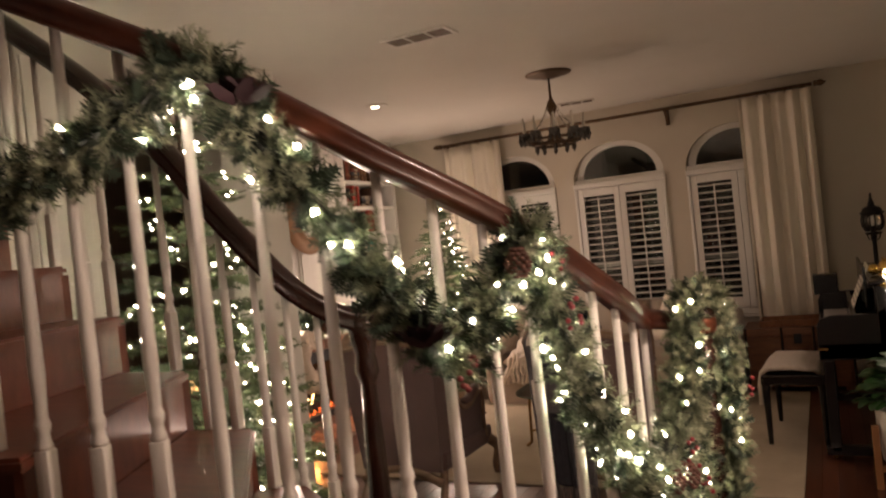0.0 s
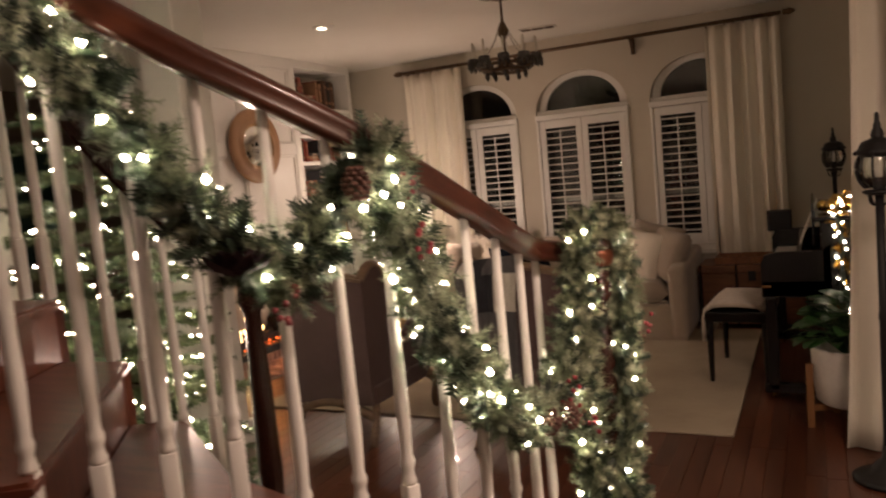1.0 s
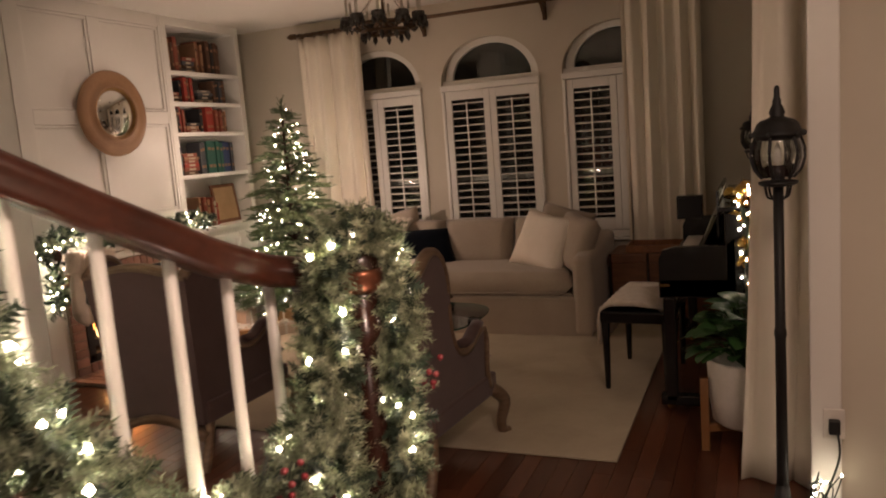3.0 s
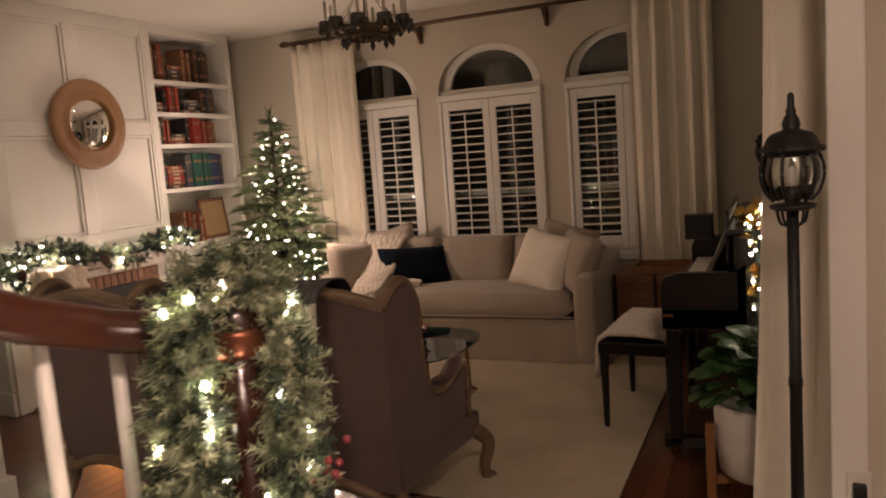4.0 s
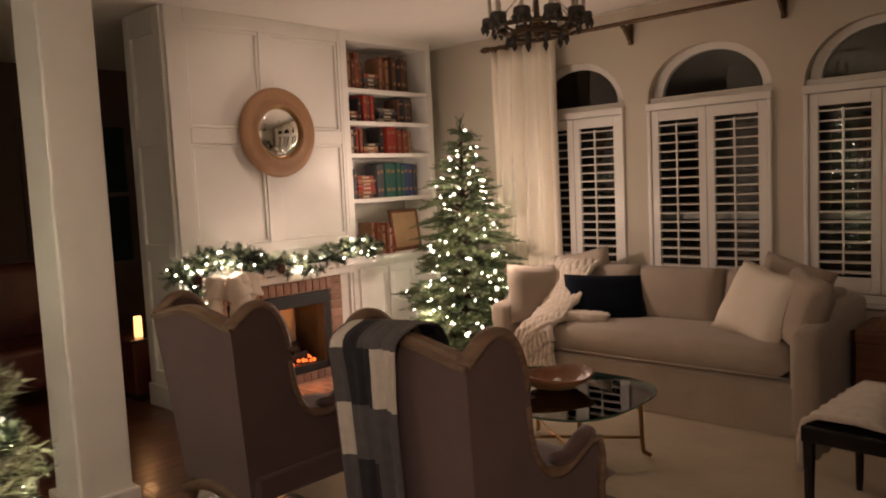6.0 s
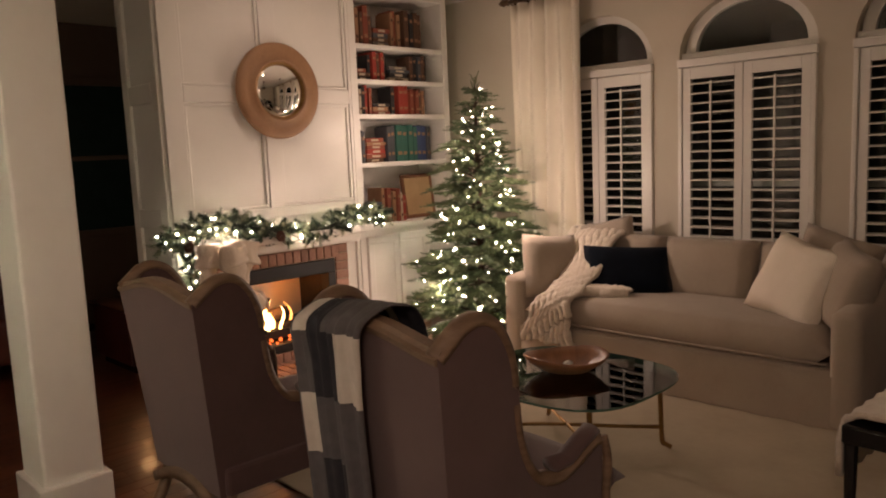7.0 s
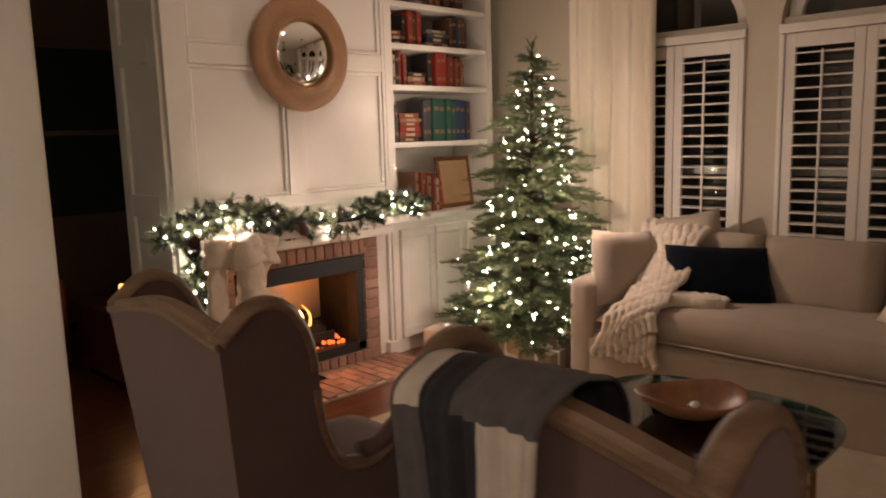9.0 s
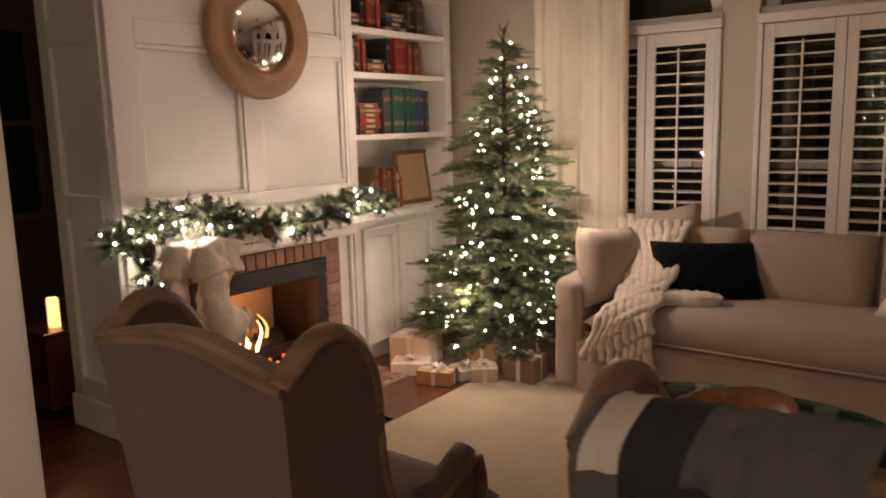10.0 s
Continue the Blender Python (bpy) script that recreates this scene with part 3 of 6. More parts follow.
# ---------------------------------------------------------------- windows with plantation shutters
def window(name, c, h, leaves):
    top = thing(name, Matrix.Translation((c, WALL_Y, 0)), "white arched window with open plantation shutters, night outside", "window")
    tagged(top, kind="structure")
    # arched glass and its slim frame
    gz, g = SPRING + 0.02, h - 0.075
    n = 16
    rim = [Vector((-g * math.cos(math.pi * k / n), 0.09, gz + (RISE - 0.06) * math.sin(math.pi * k / n))) for k in range(n + 1)]
    part("pane", plate([(p.x, p.z) for p in rim], "y", 0.095, 0.099), PANE, top).visible_shadow = False
    part("arch_frame", sweep(rim, [(-0.008, -0.02), (0.06, -0.02), (0.06, 0.03), (-0.008, 0.03)], up=(0, 1, 0)), WHITE, top)
    part("transom", box(-h, h, 0.03, 0.13, SPRING - 0.075, SPRING + 0.022, 0.006), WHITE, top)
    part("pane", box(-h + 0.02, h - 0.02, 0.125, 0.129, SILL + 0.02, SPRING - 0.06), PANE, top).visible_shadow = False
    part("window_sash", box(-h + 0.02, h - 0.02, 0.132, 0.16, 1.115, 1.165, 0.004), WHITE, top)
    b = bmesh.new()
    for x0, x1, z0, z1 in ((-h, -h + 0.03, SILL, SPRING - 0.075), (h - 0.03, h, SILL, SPRING - 0.075), (-h + 0.03, h - 0.03, SILL, SILL + 0.05)):
        box(x0, x1, -0.025, 0.06, z0, z1, 0.006, b)
    part("window_frame", b, WHITE, top)
    part("window_frame", box(-h - 0.004, h + 0.004, -0.03, 0.03, SPRING - 0.075 + 0.003, SPRING - 0.02, 0.006), WHITE, top)
    part("window_sill", box(-h - 0.04, h + 0.04, -0.06, 0.02, SILL - 0.03, SILL - 0.002, 0.006), WHITE, top)
    x, wide = -h + 0.031, (2 * h - 0.062)
    lw = wide / leaves
    for k in range(leaves):
        leaf = part("shutter", bmesh.new(), WHITE, top)
        b = bmesh.new()
        x0, x1, z0, z1, st = x + k * lw + 0.002, x + (k + 1) * lw - 0.002, SILL + 0.055, SPRING - 0.078, 0.055
        for a0, a1, c0, c1 in ((x0, x0 + st, z0, z1), (x1 - st, x1, z0, z1), (x0 + st, x1 - st, z1 - 0.075, z1), (x0 + st, x1 - st, z0, z0 + 0.1)):
            box(a0, a1, -0.015, 0.013, c0, c1, 0.003, b)
        b.to_mesh(leaf.data)
        b.free()
        slat = None
        for lo, hi in ((z0 + 0.1, z1 - 0.075),):
            count = max(int((hi - lo) / 0.062), 1)
            for s in range(count):
                z = lo + (hi - lo) * (s + 0.5) / count
                if slat is None:
                    sb = box(x0 + st, x1 - st, -0.027, 0.027, -0.0045, 0.0045, 0.003)
                    slat = part("slat", sb, WHITE, leaf)
                    ob = slat
                else:
                    ob = new("slat", slat.data)
                    ob.parent = leaf
                ob.matrix_basis = pose(0, 0, z, 6, 0, 0)
            part("tilt_rod", box((x0 + x1) / 2 - 0.006, (x0 + x1) / 2 + 0.006, -0.042, -0.029, lo + 0.02, hi - 0.02, 0.002), WHITE, leaf)
    return top


window("window_1", *OPENINGS[0], 2)
window("window_2", *OPENINGS[1], 2)
window("window_3", *OPENINGS[2], 2)
backdrop = structure("backdrop", box(-8, 8, 12, 12.1, -0.5, 5), OUTDOOR, "dark night garden outside", "backdrop")
structure("ground", box(-60, 60, 7.8, 120, -0.4, -0.3), OUTDOOR, "dark garden ground at night", "ground")

# ---------------------------------------------------------------- built-in bookcase
NX, NY0, NY1, SHELVES = -3.548, 6.339, 7.234, (0.895, 1.367, 1.73, 1.987, 2.245)


def bookcase():
    case = thing("bookcase", Matrix.Translation((NX, 6.9, 0)), "white built-in bookcase with panelled base cupboards", "bookcase")
    o = Matrix.Translation((-NX, -6.9, 0))

    def add(name, b, mat=WHITE, label="", parent=None):
        b.transform(o)
        return part(name, b, mat, parent or case, label)

    add("back_panel", box(-3.93, -3.89, 6.277, 7.29, 0, CEILING))
    b = box(-3.89, NX, 6.277, NY0, SHELVES[0], CEILING)
    add("side_panel", b)
    add("side_panel", box(-3.89, NX, NY1, 7.29, SHELVES[0], CEILING))
    add("head", box(-3.89, NX, NY0, NY1, 2.61, CEILING))
    for z in SHELVES[1:]:
        add("shelf", box(-3.89, NX - 0.006, NY0, NY1, z - 0.034, z, 0.003))
    add("counter", box(-3.89, NX + 0.035, 6.277, 7.30, SHELVES[0] - 0.04, SHELVES[0], 0.005))
    add("base", box(-3.89, NX + 0.01, 6.277, 7.29, 0.0, SHELVES[0] - 0.04, 0.004))
    for y0, y1 in ((6.33, 6.635), (6.645, 6.945), (6.955, 7.26)):
        door = add("cupboard_door", box(NX + 0.01, NX + 0.028, y0, y1, 0.10, 0.81, 0.003))
        fr = frame_mould(y0, y1, 0.10, 0.81, NX + 0.028, 0.055, 0.01)
        fr.transform(o)
        part("door_frame", fr, WHITE, door)
    return case


bookcase()


# ---------------------------------------------------------------- fireplace
def fireplace():
    f = thing("fireplace", Matrix.Translation((CH_X, 5.59, 0)), "brick fireplace with a black metal frame and a burning log fire", "fireplace")
    o, face = Matrix.Translation((3.36, -5.52, 0)), -3.36

    def add(name, b, mat, label="", smooth=False, parent=None):
        b.transform(o)
        return part(name, b, mat, parent or f, label, smooth)

    y0, y1, z0, z1 = FB[0] - 0.07, FB[1] - 0.07, FB[2], FB[3]
    # firebox walls
    add("fireback", box(-3.88, -3.86, y0 - 0.02, y1 + 0.02, z0 - 0.02, z1 + 0.05), FIREBACK)
    add("firebox_side", box(-3.86, -3.46, y0 - 0.02, y0, z0, z1), FIREBACK)
    add("firebox_side", box(-3.86, -3.46, y1, y1 + 0.02, z0, z1), SOOT)
    add("firebox_floor", box(-3.86, face, y0, y1, z0 - 0.02, z0 + 0.006), SOOT)
    add("firebox_top", box(-3.86, -3.46, y0, y1, z1, z1 + 0.02), SOOT)
    b = bmesh.new()
    for a0, a1, c0, c1 in ((y0 - 0.01, y1 + 0.012, z1 - 0.085, z1 + 0.012), (y0 - 0.01, y0 + 0.05, z0, z1 - 0.085), (y1 - 0.05, y1 + 0.012, z0, z1 - 0.085), (y0 - 0.01, y1 + 0.012, z0 - 0.01, z0 + 0.05)):
        box(face - 0.06, face + 0.032, a0, a1, c0, c1, 0.005, b)
    add("metal_frame", b, FRAMEBLACK, "black metal fireplace frame")
    for k in range(7):
        add("grate_bar", box(-3.72, -3.44, 5.25 + 0.08 * k - 0.006, 5.25 + 0.08 * k + 0.006, 0.17, 0.184, 0.002), IRON)
    add("grate_bar", box(-3.45, -3.436, 5.2, 5.8, 0.166, 0.23, 0.003), IRON)
    rnd = random.Random(5)
    for (a, c, r) in (((-3.62, 5.2, 0.22), (-3.60, 5.82, 0.23), 0.05), ((-3.52, 5.25, 0.23), (-3.54, 5.78, 0.22), 0.045), ((-3.66, 5.35, 0.29), (-3.5, 5.62, 0.34), 0.045), ((-3.52, 5.50, 0.30), (-3.62, 5.72, 0.31), 0.04), ((-3.60, 5.46, 0.30), (-3.58, 5.52, 0.45), 0.04)):
        a, c = Vector(a), Vector(c)
        pts = [a.lerp(c, k / 6) + Vector((rnd.uniform(-1, 1), rnd.uniform(-1, 1), rnd.uniform(-1, 1))) * 0.008 for k in range(7)]
        add("log", sweep(pts, ring(r, 9), scales=[rnd.uniform(0.85, 1.1) for _ in pts]), BARK, "charred fire log", True)
    return f


fireplace()
FLAME = material("flame", (0.9, 0.4, 0.1), 0.8, emit=(1.0, 0.36, 0.08), strength=2.2)
FLAMECORE = material("flame_core", (1.0, 0.7, 0.3), 0.8, emit=(1.0, 0.58, 0.22), strength=5.0)
EMBER = material("ember", (0.5, 0.08, 0.02), 0.9, dark=(0.05, 0.02, 0.02), scale=40, emit=(1.0, 0.16, 0.03), strength=1.1)


def flames():
    fire = thing("fire", Matrix.Translation((-3.715, 5.65, 0.2)), "bright orange flames over glowing embers", "fire")
    rnd = random.Random(8)

    def tongue(x, y, h, w, mat):
        pts, sc = [], []
        ph = rnd.uniform(0, 6)
        for k in range(9):
            t = k / 8
            pts.append(Vector((x + 0.02 * math.sin(ph + 4 * t) * t, y + 0.05 * math.sin(ph + 3.2 * t) * t, h * t)))
            sc.append(max(w * math.sin(math.pi * min(0.12 + 0.88 * t, 1)) ** 0.8 * (1 - 0.45 * t), 0.002))
        part("flame", sweep(pts, ring(1.0, 8, 0.5), scales=sc, up=(1, 0, 0)), mat, fire, smooth=True)

    for k in range(10):
        tongue(rnd.uniform(-0.14, -0.06), rnd.choice((-0.3, -0.22, 0.06)) + rnd.uniform(-0.06, 0.06), rnd.uniform(0.10, 0.26), rnd.uniform(0.012, 0.024), FLAME)
    for k in range(13):
        tongue(rnd.uniform(-0.02, 0.05), -0.16 + rnd.gauss(0, 0.06), rnd.uniform(0.08, 0.28), rnd.uniform(0.012, 0.026), FLAMECORE)
    b = bmesh.new()
    for k in range(46):
        c = (rnd.uniform(-0.10, 0.14), rnd.uniform(-0.28, 0.28), rnd.uniform(-0.07, -0.02))
        bmesh.ops.create_icosphere(b, subdivisions=1, radius=rnd.uniform(0.008, 0.018), matrix=Matrix.Translation(c))
    tagged(part("embers", b, EMBER, fire, "glowing red embers"), kind="stuff")


flames()
structure("trim_mantel", box(CH_X, CH_X + 0.19, 4.84, 6.29, 0.875, 0.925, 0.008), WHITE, "white mantel shelf over the fireplace", "trim")
structure("trim_mantel_bed", box(CH_X, CH_X + 0.10, 4.90, 6.24, 0.80, 0.873, 0.02), WHITE, "white moulding under the mantel shelf", "trim")


# ---------------------------------------------------------------- mirror
def mirror():
    y, z, r = 5.625, 1.877, 0.318
    m = thing("round_mirror", Matrix.Translation((CH_X + 0.028, y, z)) @ Euler((0, radians(90), 0)).to_matrix().to_4x4(), "round convex mirror in a wide dished wooden rim", "mirror")
    prof = [(0.16, 0.0), (r - 0.05, 0.0), (r - 0.012, 0.014), (r, 0.036), (r - 0.004, 0.058), (r - 0.02, 0.072), (0.255, 0.070), (0.215, 0.062), (0.205, 0.082), (0.195, 0.088), (0.185, 0.076), (0.175, 0.050)]
    part("rim", lathe(prof, 56), MIRRORWOOD, m, smooth=True)
    part("bead", lathe([(0.172, 0.058), (0.188, 0.080), (0.196, 0.070), (0.18, 0.052)], 56), BRASS, m, "thin gilt bead", True)
    glass = [(0.182 * math.cos(radians(a)), 0.052 + 0.045 * math.sin(radians(a))) for a in range(0, 91, 9)]
    part("mirror_glass", lathe(glass, 56), SILVER, m, "silvered convex glass", True)


mirror()


# ---------------------------------------------------------------- books
BOOK_COLOURS = {"rust": (0.22, 0.055, 0.03), "red": (0.30, 0.035, 0.022), "brown": (0.10, 0.05, 0.028), "tan": (0.30, 0.16, 0.085), "black": (0.018, 0.017, 0.018), "blue": (0.03, 0.05, 0.14), "green": (0.02, 0.10, 0.075), "grey": (0.16, 0.14, 0.125), "cream": (0.45, 0.38, 0.28), "slate": (0.06, 0.065, 0.075)}
BOOK_MATS = {k: material("book_cloth_" + k, c, 0.65, scale=12, bump=0.1, bump_scale=200) for k, c in BOOK_COLOURS.items()}


def book(y, z, thick, high, deep, colour, flat=False, lean=0.0, x_front=-3.60):
    label = f"{colour} cloth-bound book on a white shelf"
    bk = thing("book", pose(x_front, y, z, -lean if not flat else 0), label, "book", "books on the shelves")
    t, h, d = thick, high, deep
    mat = BOOK_MATS[colour]
    if flat:
        part("cover", box(-d, 0, 0, h, 0, t, 0.003), mat, bk)
        part("spine_band", box(0, 0.0015, h * 0.3, h * 0.7, t * 0.25, t * 0.75), BOOK_MATS["cream" if colour != "cream" else "brown"], bk)
    else:
        b = box(-d, 0.0, 0, t, 0, h, 0.004)
        part("cover", b, mat, bk)
        for c in (0.18, 0.72):
            part("spine_band", box(0, 0.0015, t * 0.2, t * 0.8, h * c, h * (c + 0.09)), BOOK_MATS["tan" if colour not in ("tan", "cream") else "brown"], bk)
    return bk


def shelf_books(z, y0, spec):
    """spec: (colour, thickness, height) stands; (colour, count) with a list is a flat pile."""
    rnd = random.Random(int(z * 100))
    y = y0
    for item in spec:
        if item[0] == "gap":
            y += item[1]
            continue
        if item[0] == "pile":
            zz = z
            for k, c in enumerate(item[1]):
                t = rnd.uniform(0.022, 0.036)
                book(y + rnd.uniform(0, 0.012), zz, t, item[2] * 0.84 - rnd.uniform(0, 0.03), 0.16, c, True)
                zz += t + 0.001
            y += item[2] * 0.84 + 0.008
            continue
        if y + item[1] > NY1 - 0.005:
            break
        c, t, h = item[0], item[1] * 0.97, item[2]
        book(y, z, t, h, 0.16 + rnd.uniform(-0.01, 0.02), c, x_front=-3.60 + rnd.uniform(-0.02, 0.015))
        y += t + rnd.uniform(0.0015, 0.004)


S = SHELVES
shelf_books(S[4], 6.355, [("rust", 0.035, 0.25), ("tan", 0.04, 0.27), ("brown", 0.03, 0.24), ("rust", 0.05, 0.29), ("brown", 0.035, 0.22), ("pile", ["grey", "brown", "slate", "rust"], 0.20), ("tan", 0.03, 0.26), ("rust", 0.04, 0.28), ("tan", 0.035, 0.25), ("gap", 0.03), ("brown", 0.05, 0.29), ("black", 0.045, 0.27), ("brown", 0.05, 0.28), ("brown", 0.045, 0.27)])
shelf_books(S[3], 6.355, [("pile", ["black", "brown", "rust"], 0.16), ("black", 0.03, 0.19), ("red", 0.04, 0.215), ("brown", 0.03, 0.20), ("red", 0.035, 0.21), ("black", 0.035, 0.19), ("gap", 0.02), ("pile", ["cream", "black", "slate", "grey"], 0.25), ("brown", 0.035, 0.2), ("black", 0.04, 0.21), ("slate", 0.035, 0.2), ("brown", 0.04, 0.21), ("black", 0.04, 0.19)])
shelf_books(S[2], 6.355, [("brown", 0.03, 0.2), ("cream", 0.025, 0.19), ("black", 0.035, 0.21), ("red", 0.03, 0.22), ("rust", 0.03, 0.2), ("pile", ["rust", "tan", "black"], 0.22), ("black", 0.04, 0.21), ("gap", 0.03), ("red", 0.055, 0.225), ("red", 0.06, 0.23), ("rust", 0.035, 0.2), ("gap", 0.02), ("rust", 0.035, 0.19), ("brown", 0.04, 0.21), ("tan", 0.03, 0.19)])
shelf_books(S[1], 6.355, [("black", 0.04, 0.25), ("slate", 0.03, 0.24), ("pile", ["brown", "rust", "red", "rust", "tan", "rust"], 0.24), ("slate", 0.035, 0.27), ("gap", 0.015), ("slate", 0.045, 0.28), ("green", 0.07, 0.285), ("green", 0.06, 0.28), ("green", 0.05, 0.285), ("green", 0.045, 0.27), ("blue", 0.05, 0.28), ("blue", 0.055, 0.275), ("slate", 0.04, 0.27)])
shelf_books(S[0], 6.355, [("pile", ["rust", "tan", "rust", "cream", "black", "slate"], 0.25), ("tan", 0.03, 0.27), ("rust", 0.04, 0.27), ("brown", 0.03, 0.25), ("tan", 0.035, 0.24), ("rust", 0.03, 0.26), ("cream", 0.025, 0.22), ("red", 0.035, 0.20)])


def picture():
    p = thing("picture_frame", pose(-3.68, 7.03, SHELVES[0], 0, -8, 0), "small landscape picture in a reddish wood frame on a shelf", "picture")
    b = bmesh.new()
    for y0, y1, z0, z1 in ((-0.17, 0.17, 0, 0.03), (-0.17, 0.17, 0.33, 0.36), (-0.17, -0.14, 0.03, 0.33), (0.14, 0.17, 0.03, 0.33)):
        box(0, 0.02, y0, y1, z0, z1, 0.004, b)
    part("frame", b, CHESTWOOD, p)
    part("picture_card", box(0.002, 0.008, -0.14, 0.14, 0.03, 0.33), TOTEPAPER, p, "brown sky of the picture")
    part("painted_field", box(0.0085, 0.0095, -0.14, 0.14, 0.03, 0.15), BOOK_MATS["slate"], p, "dark ground of the picture")
    part("painted_bush", lathe([(0.02, 0), (0.07, 0.02), (0.075, 0.05), (0.04, 0.09)], 12, at=(0.0, 0.03, 0.10)), DEEPGREEN, p).scale = (0.06, 1, 1)
    p.children[-1].location = (0.0098, 0, 0)


picture()


# ---------------------------------------------------------------- trees and greenery
def bulbs(points, size, parent, name="light_string"):
    rnd = random.Random(len(points))
    mats = [aim(p, (rnd.uniform(-1, 1), rnd.uniform(-1, 1), rnd.uniform(-1, 1)), 0, size * rnd.uniform(0.8, 1.25)) for p in points]
    return tagged(scatter(name, BULB_SHAPE, mats, BULB, parent, "many small warm white fairy lights"), kind="stuff")


def christmas_tree(where, high, radius, label, count, tiers=15, seed=1, base=0.14, bulb=0.0085):
    tree = thing("christmas_tree", Matrix.Translation(where), label, "Christmas tree")
    rnd = random.Random(seed)
    part("trunk", lathe([(0.035, 0), (0.03, 0.3), (0.018, high * 0.7), (0.006, high - 0.06)], 10), TRUNK, tree)
    b = bmesh.new()
    for k in range(4):
        a = math.pi / 4 + k * math.pi / 2
        sweep([(0.02 * math.cos(a), 0.02 * math.sin(a), 0.1), (0.22 * math.cos(a), 0.22 * math.sin(a), 0.012)], ring(0.012, 6), b)
    part("tree_stand", b, IRON, tree)
    branches, sprigs, tips = bmesh.new(), [], []
    for t in range(tiers):
        f = t / (tiers - 1)
        z = base + (high - base - 0.12) * f ** 0.92
        reach = radius * (1 - f) ** 0.8 + 0.045
        n = max(int(15 - 9 * f), 5)
        for k in range(n):
            a = 2 * math.pi * (k + rnd.uniform(-0.3, 0.3)) / n + t * 1.7
            L = reach * rnd.uniform(0.78, 1.12)
            out = Vector((math.cos(a), math.sin(a), 0))
            lift = rnd.uniform(-0.10, 0.12) + 0.35 * f
            p0 = Vector((0, 0, z + rnd.uniform(-0.03, 0.03)))
            p1 = p0 + out * (L * 0.55) + Vector((0, 0, L * (lift + 0.02)))
            p2 = p0 + out * L + Vector((0, 0, L * lift * 0.9 - 0.03 * L))
            sweep([p0, p1, p2], ring(0.006, 4), branches, scales=[1, 0.7, 0.3])
            steps = max(int(L / 0.036), 2)
            for s in range(steps + 1):
                q = 0.25 + 0.75 * s / steps
                pos = p0.lerp(p1, q / 0.55) if q < 0.55 else p1.lerp(p2, (q - 0.55) / 0.45)
                for side in (1, -1) if s < steps else (0,):
                    way = out * 0.8 + Vector((-out.y, out.x, 0)) * side * rnd.uniform(0.5, 1.0) + Vector((0, 0, rnd.uniform(-0.25, 0.25)))
                    sprigs.append(aim(pos, way, rnd.uniform(-0.6, 0.6), rnd.uniform(0.085, 0.14) * (1 - 0.35 * f)))
            tips.append((p1, p2, f))
    for k in range(9):
        sprigs.append(aim((0, 0, high - 0.14 + 0.015 * k), (math.cos(k * 2.4) * 0.5, math.sin(k * 2.4) * 0.5, 0.8), 0, 0.07))
    sprigs.append(aim((0, 0, high - 0.10), (0.02, 0, 1), 0, 0.10))
    crown = part("branchwork", branches, TRUNK, tree)
    tagged(crown, kind="stuff")
    tagged(scatter("crown", fluffy_sprig(26, 1.0, 0.27, 0.04), sprigs, FIR, tree, "dense green fir needles"), kind="stuff")
    pts = []
    for k in range(count):
        p1, p2, f = tips[rnd.randrange(len(tips))]
        while rnd.random() > (1 - f) ** 0.8 + 0.12:
            p1, p2, f = tips[rnd.randrange(len(tips))]
        q = rnd.uniform(0.0, 1.02)
        pts.append(p1.lerp(p2, q) + Vector((rnd.uniform(-1, 1), rnd.uniform(-1, 1), rnd.uniform(-0.4, 1))) * 0.03)
    bulbs(pts, bulb, tree)
    return tree


christmas_tree((-2.85, 6.85, 0), 1.95, 0.47, "lit green fir Christmas tree beside the sofa", 340, 20, 3, 0.22, 0.0066)
christmas_tree((*TREE, 0), 2.35, 0.46, "tall lit green Christmas tree beside the staircase", 420, 18, 4, 0.16)


